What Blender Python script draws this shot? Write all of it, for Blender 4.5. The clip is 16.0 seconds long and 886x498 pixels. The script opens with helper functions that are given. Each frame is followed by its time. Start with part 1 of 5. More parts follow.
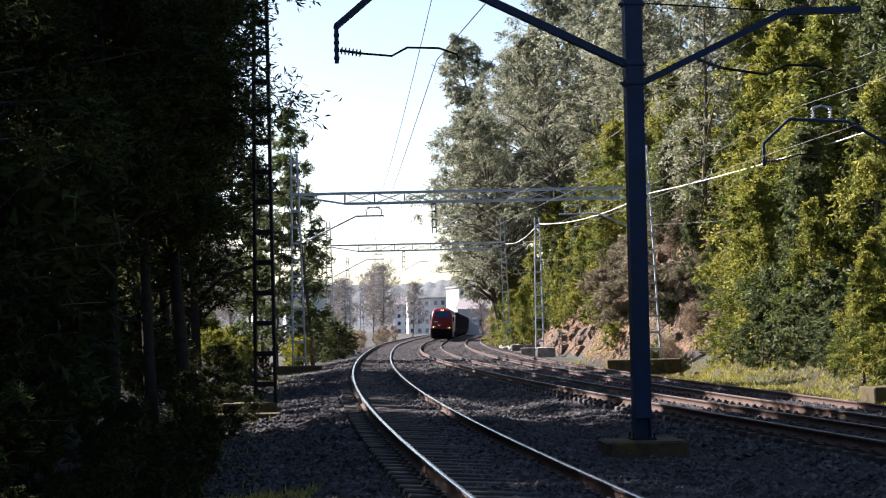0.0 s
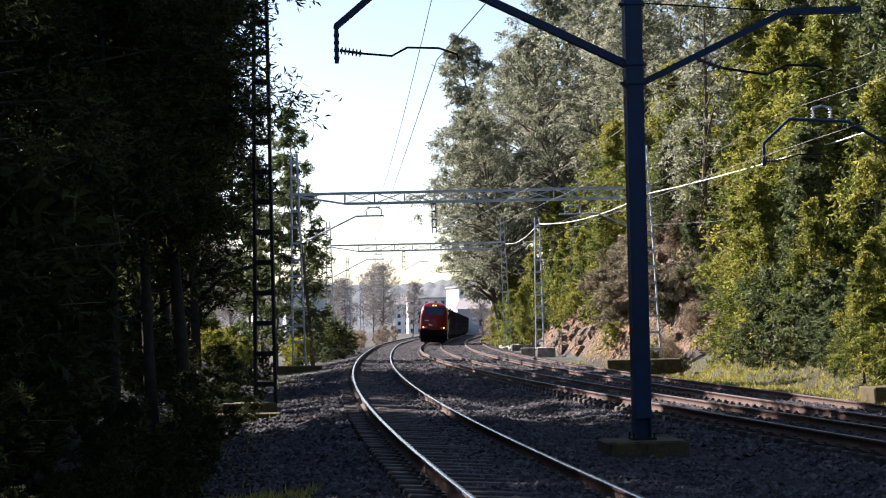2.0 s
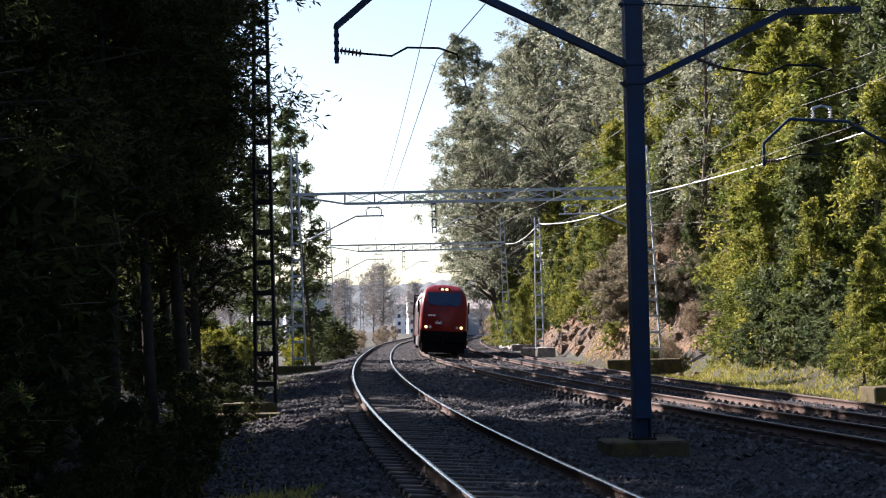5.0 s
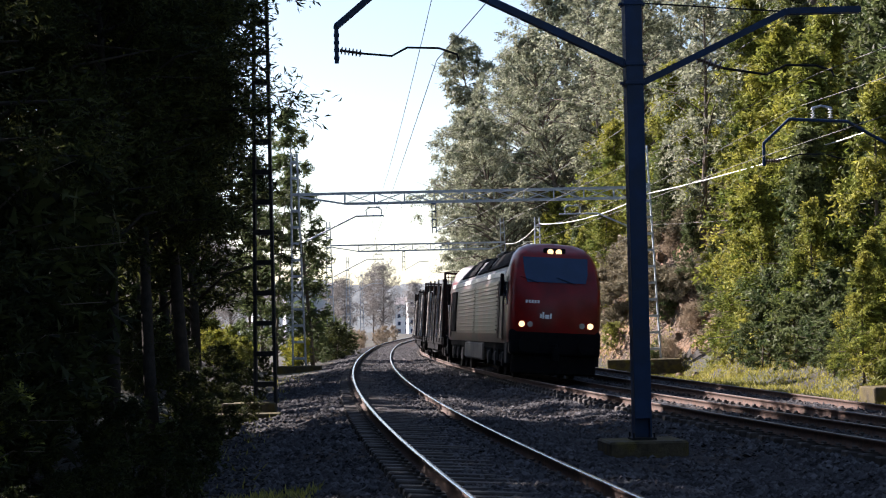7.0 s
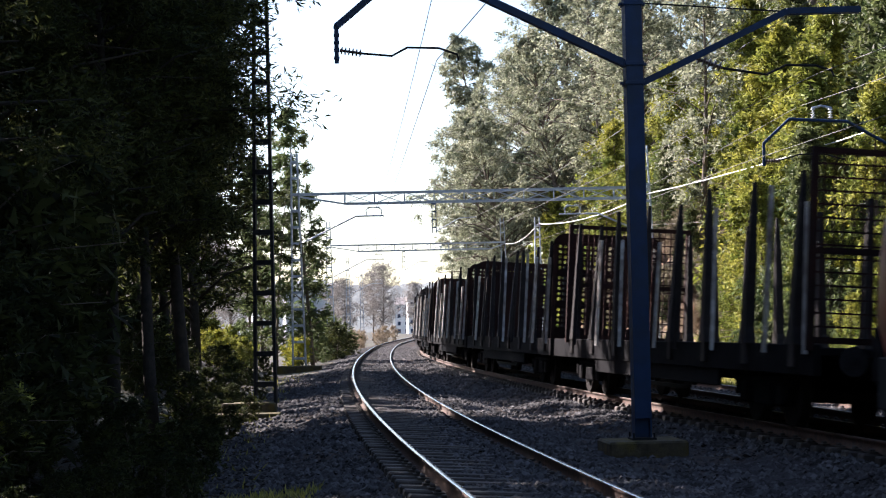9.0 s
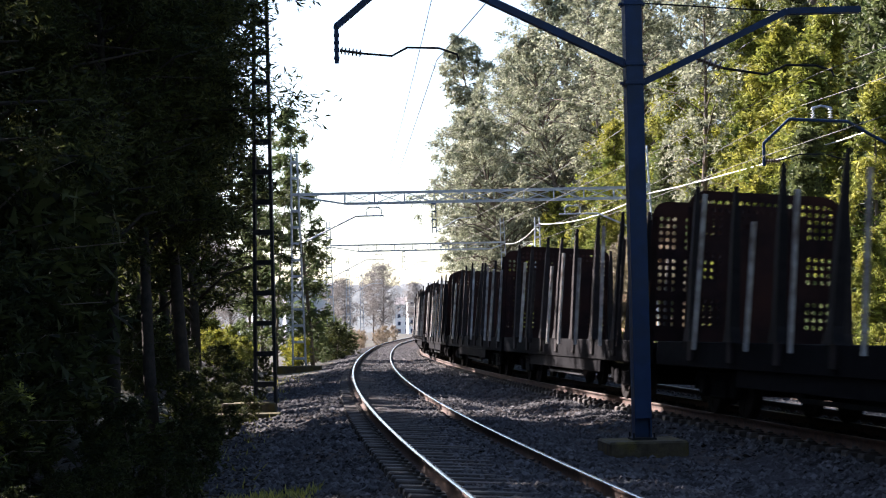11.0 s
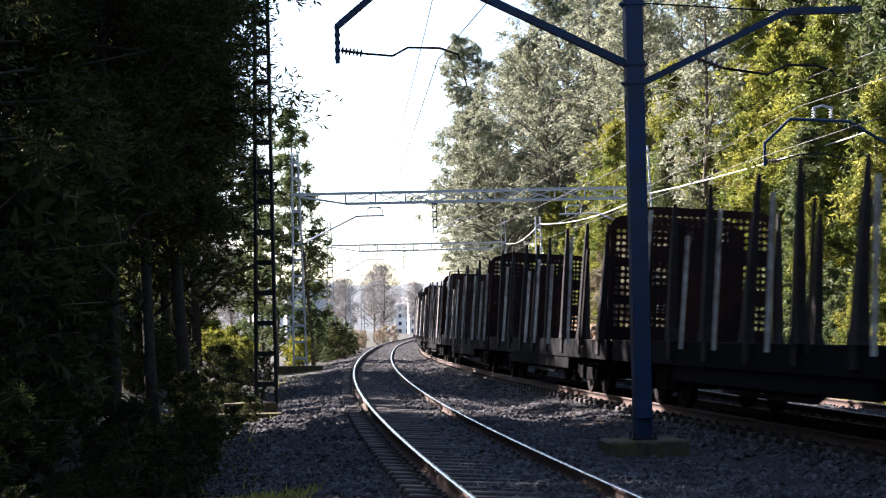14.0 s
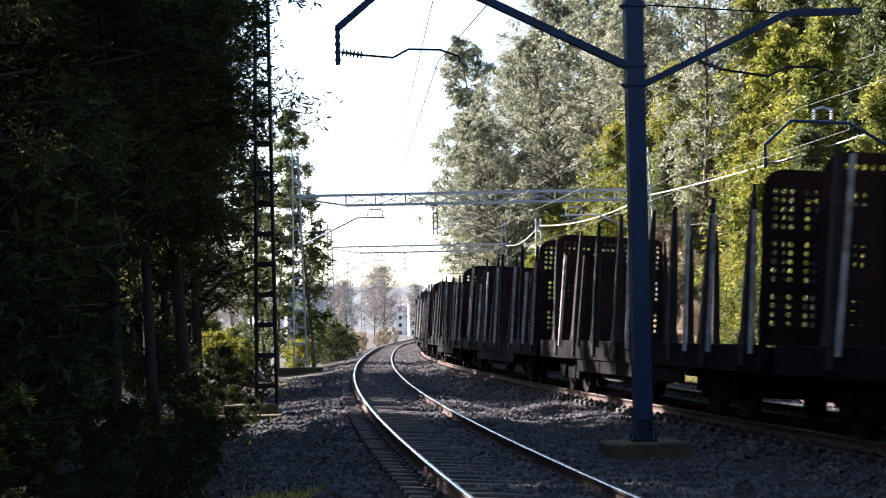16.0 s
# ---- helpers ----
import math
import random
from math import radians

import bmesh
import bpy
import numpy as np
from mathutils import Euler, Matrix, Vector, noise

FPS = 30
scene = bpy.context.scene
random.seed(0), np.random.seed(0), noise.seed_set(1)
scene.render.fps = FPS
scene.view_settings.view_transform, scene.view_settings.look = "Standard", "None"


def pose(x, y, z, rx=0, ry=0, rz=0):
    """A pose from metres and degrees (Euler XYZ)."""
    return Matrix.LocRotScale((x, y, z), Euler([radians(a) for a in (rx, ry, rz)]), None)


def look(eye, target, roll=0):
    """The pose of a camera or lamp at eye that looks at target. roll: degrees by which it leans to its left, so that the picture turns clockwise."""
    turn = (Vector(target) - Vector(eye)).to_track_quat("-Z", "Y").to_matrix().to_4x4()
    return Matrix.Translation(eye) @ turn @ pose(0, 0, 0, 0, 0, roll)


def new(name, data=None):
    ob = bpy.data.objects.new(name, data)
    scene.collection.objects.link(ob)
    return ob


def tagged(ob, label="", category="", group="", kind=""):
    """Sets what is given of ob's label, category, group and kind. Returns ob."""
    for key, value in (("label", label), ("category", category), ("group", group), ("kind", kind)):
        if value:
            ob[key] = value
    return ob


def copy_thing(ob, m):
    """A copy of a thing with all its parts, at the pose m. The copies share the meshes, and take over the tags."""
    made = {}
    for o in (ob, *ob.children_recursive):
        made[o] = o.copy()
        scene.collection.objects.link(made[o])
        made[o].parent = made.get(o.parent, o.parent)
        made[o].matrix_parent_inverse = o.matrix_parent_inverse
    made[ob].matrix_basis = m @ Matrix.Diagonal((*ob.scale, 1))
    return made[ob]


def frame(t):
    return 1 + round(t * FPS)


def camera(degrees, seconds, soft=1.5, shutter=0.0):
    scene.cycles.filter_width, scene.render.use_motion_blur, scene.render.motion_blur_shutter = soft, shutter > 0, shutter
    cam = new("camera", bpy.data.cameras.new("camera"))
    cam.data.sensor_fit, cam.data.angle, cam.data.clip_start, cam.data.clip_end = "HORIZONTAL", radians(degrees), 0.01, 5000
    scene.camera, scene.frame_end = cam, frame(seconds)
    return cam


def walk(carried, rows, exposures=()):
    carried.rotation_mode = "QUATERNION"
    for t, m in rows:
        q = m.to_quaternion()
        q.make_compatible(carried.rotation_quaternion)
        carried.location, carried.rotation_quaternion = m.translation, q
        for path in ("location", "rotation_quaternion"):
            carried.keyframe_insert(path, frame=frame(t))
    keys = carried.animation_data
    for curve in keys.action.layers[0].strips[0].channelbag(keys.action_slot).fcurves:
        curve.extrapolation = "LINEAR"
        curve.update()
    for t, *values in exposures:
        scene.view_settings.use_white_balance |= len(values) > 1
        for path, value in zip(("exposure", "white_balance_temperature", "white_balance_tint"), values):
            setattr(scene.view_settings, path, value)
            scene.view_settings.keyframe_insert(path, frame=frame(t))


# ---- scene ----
cam = camera(29.29, 16.0, soft=1.1, shutter=0.2)
TILT, LEAN, PX = 92.643, -1.123, 0.0191


def aim(right, down):
    """The standing camera, nudged so that the picture shifts right and down by so many small steps."""
    return pose(0, 0, 1.716, TILT + down * PX, 0, right * PX) @ pose(0, 0, 0, 0, 0, LEAN)


walk(cam, [(0, aim(0, 0)), (13.0, aim(0, 0)), (13.5, aim(0.3, 0)), (14.0, aim(1.5, 0)), (14.5, aim(1.4, 0)), (15.0, aim(2.2, 0)), (15.3, aim(5.0, -1.2)),
           (15.5, aim(10.8, -2.0)), (15.6, aim(10.6, 0.5)), (15.8, aim(3.5, 2.0)), (16.0, aim(2.0, 3.0))],
     exposures=[(0, 1.88, 6500, 18), (7.0, 1.90, 6500, 18), (7.5, 1.95, 6500, 18), (8.0, 2.08, 6500, 18), (9.0, 2.28, 6500, 18), (11.5, 2.46, 6500, 18), (13.0, 2.52, 6500, 18), (16.0, 2.52, 6500, 18)])

# ---- world, sun, exposure ----
SUN_AZ, SUN_EL = 52.0, 33.0  # degrees to the left of straight ahead, and above the horizon
world = bpy.data.worlds.new("sky")
scene.world = world
world.use_nodes = True
wn = world.node_tree.nodes
wl = world.node_tree.links
sky = wn.new("ShaderNodeTexSky")
sky.sky_type = "NISHITA"
sky.sun_disc = False
sky.sun_elevation = radians(SUN_EL)
sky.sun_rotation = radians(-SUN_AZ)
sky.dust_density = 0.6
sky.air_density = 1.0
wl.new(sky.outputs["Color"], wn["Background"].inputs["Color"])
wn["Background"].inputs["Strength"].default_value = 0.054
sun_dir = Vector((-math.sin(radians(SUN_AZ)) * math.cos(radians(SUN_EL)), math.cos(radians(SUN_AZ)) * math.cos(radians(SUN_EL)), math.sin(radians(SUN_EL))))
sun_data = bpy.data.lights.new("sun", "SUN")
sun_data.energy, sun_data.angle, sun_data.color = 5.0, radians(0.5), (1.0, 0.92, 0.87)
sun = new("sun", sun_data)
sun.matrix_world = look((0, 0, 60), Vector((0, 0, 60)) - sun_dir)

# ---- materials ----


def material(name, colour, colour2=None, scale=4.0, rough=0.7, metal=0.0, bump=0.0, bump_scale=40.0, stain=None, stain_scale=0.7,
             leaf=0.0, island=0.0, obj_random=0.0, emit=0.0, spec=0.5):
    """A procedural surface: two colours mixed by fine noise, broad stains, relief; leaf: share of light let through."""
    m = bpy.data.materials.new(name)
    m.use_nodes = True
    n, l = m.node_tree.nodes, m.node_tree.links
    b = n["Principled BSDF"]
    b.inputs["Roughness"].default_value = rough
    b.inputs["Metallic"].default_value = metal
    b.inputs["Specular IOR Level"].default_value = spec
    co = n.new("ShaderNodeTexCoord").outputs["Object"]

    def noise_at(s, detail=4.0):
        t = n.new("ShaderNodeTexNoise")
        t.inputs["Scale"].default_value, t.inputs["Detail"].default_value = s, detail
        l.new(co, t.inputs["Vector"])
        return t.outputs["Fac"]

    def ramp(v, lo, hi):
        r = n.new("ShaderNodeMapRange")
        r.inputs["From Min"].default_value, r.inputs["From Max"].default_value = lo, hi
        l.new(v, r.inputs["Value"])
        return r.outputs["Result"]

    def mix(fac, a, c):
        x = n.new("ShaderNodeMix")
        x.data_type = "RGBA"
        l.new(fac, x.inputs["Factor"])
        for socket, value in ((x.inputs[6], a), (x.inputs[7], c)):
            if isinstance(value, tuple):
                socket.default_value = (*value, 1)
            else:
                l.new(value, socket)
        return x.outputs[2]

    col = mix(ramp(noise_at(scale), 0.35, 0.65), colour, colour2 or tuple(c * 0.75 for c in colour))
    if stain:
        col = mix(ramp(noise_at(stain_scale, 6.0), 0.45, 0.7), col, stain)
    if island or obj_random:
        src = n.new("ShaderNodeNewGeometry").outputs["Random Per Island"] if island else n.new("ShaderNodeObjectInfo").outputs["Random"]
        h = n.new("ShaderNodeHueSaturation")
        amount = island or obj_random
        r = n.new("ShaderNodeMapRange")
        r.inputs["To Min"].default_value, r.inputs["To Max"].default_value = 1 - amount, 1 + amount
        l.new(src, r.inputs["Value"])
        l.new(r.outputs["Result"], h.inputs["Value"])
        l.new(col, h.inputs["Color"])
        col = h.outputs["Color"]
    l.new(col, b.inputs["Base Color"])
    if bump:
        bn = n.new("ShaderNodeBump")
        bn.inputs["Strength"].default_value, bn.inputs["Distance"].default_value = 1.0, bump
        l.new(noise_at(bump_scale, 5.0), bn.inputs["Height"])
        l.new(bn.outputs["Normal"], b.inputs["Normal"])
    if emit:
        b.inputs["Emission Color"].default_value = (*colour, 1)
        b.inputs["Emission Strength"].default_value = emit
    if leaf:
        t = n.new("ShaderNodeBsdfTranslucent")
        l.new(col, t.inputs["Color"])
        ms = n.new("ShaderNodeMixShader")
        ms.inputs["Fac"].default_value = leaf
        l.new(b.outputs[0], ms.inputs[1])
        l.new(t.outputs[0], ms.inputs[2])
        l.new(ms.outputs[0], n["Material Output"].inputs["Surface"])
    return m


M = dict(
    rail_side=material("rusty rail steel", (0.085, 0.042, 0.025), (0.038, 0.022, 0.016), 9, 0.9, 0.0, 0.004, 60),
    rail_top=material("polished rail head", (0.62, 0.62, 0.64), (0.5, 0.5, 0.52), 6, 0.22, 1.0),
    worn_top=material("worn rusty rail head", (0.10, 0.072, 0.055), (0.06, 0.045, 0.036), 6, 0.5, 0.4),
    sleeper=material("oily weathered sleeper", (0.055, 0.046, 0.039), (0.03, 0.027, 0.025), 6, 0.9, 0, 0.01, 25, obj_random=0.3),
    ballast=material("ballast stone", (0.045, 0.044, 0.047), (0.020, 0.020, 0.022), 5.0, 0.9, 0, 0.05, 22, stain=(0.07, 0.05, 0.035), stain_scale=0.35, spec=0.08),
    stone=material("loose ballast stones", (0.066, 0.065, 0.067), (0.026, 0.026, 0.028), 3.0, 0.85, 0, 0.0, 40, island=0.75, spec=0.12),
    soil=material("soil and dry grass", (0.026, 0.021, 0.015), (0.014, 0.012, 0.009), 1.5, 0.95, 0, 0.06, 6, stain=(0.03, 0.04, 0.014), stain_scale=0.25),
    grass=material("sunlit grass blades", (0.32, 0.29, 0.06), (0.20, 0.20, 0.045), 0.8, 0.8, leaf=0.4, island=0.35),
    rock=material("ochre rock face", (0.27, 0.165, 0.095), (0.105, 0.082, 0.062), 2.6, 0.95, 0, 0.6, 4.5, stain=(0.11, 0.094, 0.08), stain_scale=0.35, spec=0.2),
    concrete=material("weathered concrete", (0.33, 0.31, 0.28), (0.22, 0.21, 0.19), 5, 0.9, 0, 0.01, 20, stain=(0.10, 0.09, 0.06), stain_scale=1.2),
    moss_concrete=material("mossy concrete", (0.085, 0.07, 0.042), (0.045, 0.038, 0.025), 5, 0.95, 0, 0.02, 20, stain=(0.11, 0.09, 0.022), stain_scale=3, spec=0.2),
    mast=material("blue-grey painted mast", (0.008, 0.031, 0.088), (0.006, 0.022, 0.064), 3, 0.5, 0.0, 0.002, 30, stain=(0.014, 0.028, 0.055), stain_scale=1.5, spec=0.2),
    galv=material("galvanised steel", (0.36, 0.41, 0.46), (0.27, 0.31, 0.36), 8, 0.5, 0.3, 0.001, 50),
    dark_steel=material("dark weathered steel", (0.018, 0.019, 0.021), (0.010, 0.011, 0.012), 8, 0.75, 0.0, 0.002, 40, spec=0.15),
    wire=material("bright aluminium cable", (0.6, 0.59, 0.56), (0.5, 0.5, 0.48), 5, 0.5, 0.3),
    copper=material("dull contact wire", (0.11, 0.105, 0.10), (0.08, 0.075, 0.07), 5, 0.7, 0.1),
    insulator=material("brown insulator", (0.07, 0.045, 0.035), (0.05, 0.035, 0.03), 8, 0.3),
    white_insulator=material("white porcelain insulator", (0.75, 0.76, 0.76), (0.65, 0.66, 0.66), 8, 0.25),
    red=material("red locomotive paint", (0.19, 0.007, 0.007), (0.14, 0.006, 0.006), 2, 0.28, 0, 0.0, 40, stain=(0.085, 0.008, 0.008), stain_scale=1.2, spec=0.22),
    side_paint=material("dirty grey and red side paint", (0.055, 0.030, 0.030), (0.028, 0.019, 0.020), 1.6, 0.42, 0.0, 0.003, 8, stain=(0.12, 0.020, 0.017), stain_scale=0.6),
    louvre=material("dusty louvre metal", (0.055, 0.042, 0.043), (0.026, 0.022, 0.023), 2.5, 0.34, 0.0, stain=(0.14, 0.030, 0.025), stain_scale=0.5),
    silver=material("silver-grey paint", (0.06, 0.055, 0.058), (0.036, 0.033, 0.035), 2, 0.5, 0.0, stain=(0.075, 0.055, 0.05), stain_scale=1.0),
    tank=material("dusty grey tank steel", (0.09, 0.084, 0.078), (0.045, 0.042, 0.04), 3, 0.6, 0.0, 0.003, 20, stain=(0.03, 0.026, 0.024), stain_scale=1.4),
    white_paint=material("white stripe paint", (0.75, 0.76, 0.78), (0.66, 0.67, 0.70), 3, 0.35),
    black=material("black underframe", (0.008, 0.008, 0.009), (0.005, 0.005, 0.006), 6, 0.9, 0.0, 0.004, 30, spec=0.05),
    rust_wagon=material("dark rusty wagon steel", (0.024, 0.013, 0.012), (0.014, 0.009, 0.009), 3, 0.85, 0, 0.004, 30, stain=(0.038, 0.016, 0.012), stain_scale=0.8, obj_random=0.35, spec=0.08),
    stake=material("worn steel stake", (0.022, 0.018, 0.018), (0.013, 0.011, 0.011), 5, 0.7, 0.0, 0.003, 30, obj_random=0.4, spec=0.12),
    # pale copy of the stake steel: sunlight on the bars put into colour
    sunlit_stake=material("scuffed pale steel stake", (0.42, 0.41, 0.39), (0.22, 0.20, 0.185), 4, 0.5, 0.2, 0.003, 30, stain=(0.09, 0.06, 0.05), stain_scale=2.0),
    wheel=material("dark wheel steel", (0.018, 0.015, 0.014), (0.011, 0.010, 0.009), 6, 0.8, 0.0, spec=0.08),
    glass=material("dark tinted glass", (0.012, 0.035, 0.085), (0.010, 0.03, 0.07), 2, 0.08, 0.0, spec=0.45),
    lamp=material("lit headlamp", (1.0, 0.66, 0.30), (1.0, 0.66, 0.30), 2, 0.3, emit=0.6),
    lamp_off=material("unlit lamp glass", (0.35, 0.35, 0.36), (0.3, 0.3, 0.3), 4, 0.15),
    bark=material("grey-brown bark", (0.13, 0.10, 0.08), (0.08, 0.065, 0.05), 6, 0.9, 0, 0.02, 12),
    # darker copy of the bark: shade of the left-hand trees put into colour
    shaded_bark=material("dark damp bark", (0.035, 0.03, 0.025), (0.022, 0.019, 0.016), 6, 0.95, 0, 0.02, 12, spec=0.2),
    euca=material("grey-green eucalyptus leaves", (0.155, 0.178, 0.115), (0.30, 0.31, 0.215), 0.5, 0.62, leaf=0.36, island=0.65, spec=0.25),
    mimosa=material("yellow-green acacia leaves", (0.10, 0.14, 0.03), (0.30, 0.285, 0.052), 0.3, 0.7, leaf=0.33, island=0.65, spec=0.2),
    green=material("mid-green leaves", (0.058, 0.09, 0.034), (0.115, 0.13, 0.048), 0.4, 0.65, leaf=0.35, island=0.6, spec=0.25),
    # near-black leaf colour carries the backlit shade of the left-hand trees
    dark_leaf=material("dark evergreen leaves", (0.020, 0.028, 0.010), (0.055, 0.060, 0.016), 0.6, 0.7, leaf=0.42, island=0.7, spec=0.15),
    dry_leaf=material("dry reddish twigs", (0.30, 0.235, 0.16), (0.24, 0.20, 0.145), 0.6, 0.8, leaf=0.3, island=0.4, spec=0.2),
    scrub=material("grey-brown winter scrub", (0.25, 0.22, 0.15), (0.16, 0.145, 0.095), 0.8, 0.85, leaf=0.2, island=0.5, spec=0.15),
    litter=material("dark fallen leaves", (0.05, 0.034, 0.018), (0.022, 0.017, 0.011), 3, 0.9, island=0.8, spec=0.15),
    twig=material("grey winter twigs", (0.30, 0.28, 0.26), (0.22, 0.205, 0.19), 0.6, 0.85, leaf=0.15, island=0.4, spec=0.2),
    yellow_leaf=material("yellow blossom", (0.33, 0.30, 0.03), (0.16, 0.19, 0.035), 1.5, 0.7, leaf=0.3, island=0.4, spec=0.2),
    wall_white=material("white render", (0.75, 0.75, 0.74), (0.68, 0.68, 0.68), 0.5, 0.85),
    wall_grey=material("grey render", (0.42, 0.43, 0.45), (0.36, 0.37, 0.39), 0.5, 0.85),
    roof_tile=material("grey roof", (0.34, 0.31, 0.30), (0.28, 0.26, 0.25), 2, 0.8),
    # distance haze is put into this blue-grey base colour
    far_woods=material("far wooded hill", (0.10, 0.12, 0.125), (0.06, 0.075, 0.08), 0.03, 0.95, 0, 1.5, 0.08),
    pale_stone=material("pale broken limestone", (0.52, 0.50, 0.47), (0.38, 0.36, 0.34), 2.5, 0.9, 0, 0.02, 12),
    timber=material("grey old timber", (0.24, 0.22, 0.20), (0.14, 0.13, 0.12), 4, 0.9, 0, 0.01, 20, obj_random=0.4),
)

# ---- mesh helpers ----


def link(name, bm, mat, parent=None, label="", smooth=False):
    me = bpy.data.meshes.new(name)
    bm.to_mesh(me)
    bm.free()
    if smooth:
        me.polygons.foreach_set("use_smooth", [True] * len(me.polygons))
    for m in (mat if isinstance(mat, (list, tuple)) else [mat]):
        me.materials.append(m)
    ob = new(name, me)
    if parent:
        ob.parent = parent
    if label:
        ob["label"] = label
    return ob


def part(name, bm, mat, parent, label="", smooth=False):
    return link(name, bm, mat, parent, label, smooth)


def share(ob, parent, m):
    """Another object on the same mesh."""
    o = new(ob.name.split(".")[0], ob.data)
    o.parent = parent
    o.matrix_basis = m
    if "label" in ob:
        o["label"] = ob["label"]
    return o


def arrays(name, verts, faces, mat, parent=None, smooth=False):
    """A mesh from numpy arrays of points and equal-sided faces."""
    me = bpy.data.meshes.new(name)
    faces = np.asarray(faces, dtype=np.int32)
    k = faces.shape[1]
    me.vertices.add(len(verts))
    me.vertices.foreach_set("co", np.asarray(verts, dtype=np.float32).ravel())
    me.loops.add(faces.size)
    me.loops.foreach_set("vertex_index", faces.ravel())
    me.polygons.add(len(faces))
    me.polygons.foreach_set("loop_start", np.arange(0, faces.size, k, dtype=np.int32))
    me.polygons.foreach_set("loop_total", np.full(len(faces), k, dtype=np.int32))
    if smooth:
        me.polygons.foreach_set("use_smooth", np.ones(len(faces), dtype=bool))
    me.update(calc_edges=True)
    for m in (mat if isinstance(mat, (list, tuple)) else [mat]):
        me.materials.append(m)
    ob = new(name, me)
    if parent:
        ob.parent = parent
    return ob


def box(bm, x0, x1, y0, y1, z0, z1, bevel=0.0, m=None):
    r = bmesh.ops.create_cube(bm, size=1.0)["verts"]
    for v in r:
        v.co = Vector((x0 + (v.co.x + 0.5) * (x1 - x0), y0 + (v.co.y + 0.5) * (y1 - y0), z0 + (v.co.z + 0.5) * (z1 - z0)))
    if bevel:
        edges = list({e for v in r for e in v.link_edges})
        r = list({v for f in bmesh.ops.bevel(bm, geom=edges, offset=bevel, segments=1, affect="EDGES")["faces"] for v in f.verts} | {v for v in r if v.is_valid})
    if m is not None:
        bmesh.ops.transform(bm, matrix=m, verts=r)
    return r


def beam(bm, a, b, w, h=None, up=(0, 0, 1)):
    """A bar with a rectangular section from a to b."""
    a, b = Vector(a), Vector(b)
    h = h or w
    d = (b - a).normalized()
    s = d.cross(Vector(up))
    s = s.normalized() if s.length > 1e-4 else Vector((1, 0, 0))
    u = s.cross(d).normalized()
    q = [bm.verts.new(p + s * (i * w / 2) + u * (j * h / 2)) for p in (a, b) for i, j in ((-1, -1), (1, -1), (1, 1), (-1, 1))]
    for f in ((0, 1, 2, 3), (7, 6, 5, 4), (0, 4, 5, 1), (1, 5, 6, 2), (2, 6, 7, 3), (3, 7, 4, 0)):
        bm.faces.new([q[i] for i in f])


def rod(bm, pts, r, sides=6, taper=None, caps=True):
    """A round bar along points; taper: radius at each."""
    rings = []
    pts = [Vector(p) for p in pts]
    side = None
    for i, p in enumerate(pts):
        d = (pts[min(i + 1, len(pts) - 1)] - pts[max(i - 1, 0)]).normalized()
        if side is None:
            side = d.orthogonal().normalized()
        side = (side - d * side.dot(d)).normalized()
        u = d.cross(side)
        rr = taper[i] if taper else r
        rings.append([bm.verts.new(p + (side * math.cos(2 * math.pi * k / sides) + u * math.sin(2 * math.pi * k / sides)) * rr) for k in range(sides)])
    for a, b in zip(rings, rings[1:]):
        for k in range(sides):
            bm.faces.new((a[k], a[(k + 1) % sides], b[(k + 1) % sides], b[k]))
    if caps:
        bm.faces.new(rings[0][::-1])
        bm.faces.new(rings[-1])


# ---- the three tracks' lines ----


BEND = 0.004933  # unit of curvature, per metre


class Line:
    """A track's centre line: heading and curvature along its length, from the plan."""

    def __init__(self, x0, y0, heading, k, hold, far, cant):
        self.cant = cant
        self.lo, self.hi, st = -420.0, 760.0, 0.5

        def bend(s):
            if s < 0:
                return k[0] * BEND * (1 if s > -40 else 0.3)
            if s > hold:
                return far(s)
            u = s / 121.6
            return BEND * (k[0] + k[1] * u + k[2] * u * u)

        def run(sign, end):
            x, y, th, s, out = x0, y0, heading, 0.0, []
            while abs(s) <= abs(end):
                out.append((s, x, y, th))
                t2 = th + sign * st * bend(s + sign * st / 2)
                x += sign * st * math.sin((th + t2) / 2)
                y += sign * st * math.cos((th + t2) / 2)
                th, s = t2, s + sign * st
            return out

        rows = run(-1, self.lo)[:0:-1] + run(1, self.hi)
        self.t = np.array(rows)

    def at(self, s):
        """x, y, heading at distance s along the line."""
        return tuple(float(np.interp(s, self.t[:, 0], self.t[:, i])) for i in (1, 2, 3))

    def point(self, s, side=0.0, z=0.0):
        """A place at s, that far to the right of the centre, z above the rails' plane."""
        x, y, th = self.at(s)
        return Vector((x + side * math.cos(th), y - side * math.sin(th), z + self.cant / 2 - side * self.cant / 1.74))

    def x_at(self, y):
        return np.interp(y, self.t[:, 2], self.t[:, 1])

    def s_at(self, y):
        return float(np.interp(y, self.t[:, 2], self.t[:, 0]))


LINE_A = Line(1.107, 16.22, -0.1110, (0.3570, -0.6335, 0.3258), 186, lambda s: 0.0001, 0.103)
LINE_B = Line(6.368, 24.32, -0.1312, (0.2532, -0.0072, -0.1268), 150, lambda s: 0.0004 if s < 200 else 0.0, 0.109)
LINE_C = Line(8.405, 28.38, -0.1015, (0.1855, 0.0747, -0.1552), 160, lambda s: 0.0006 if s < 210 else 0.0, 0.048)

# ---- ground ----


def smooth01(v, a, b):
    u = np.clip((v - a) / (b - a), 0, 1)
    return u * u * (3 - 2 * u)


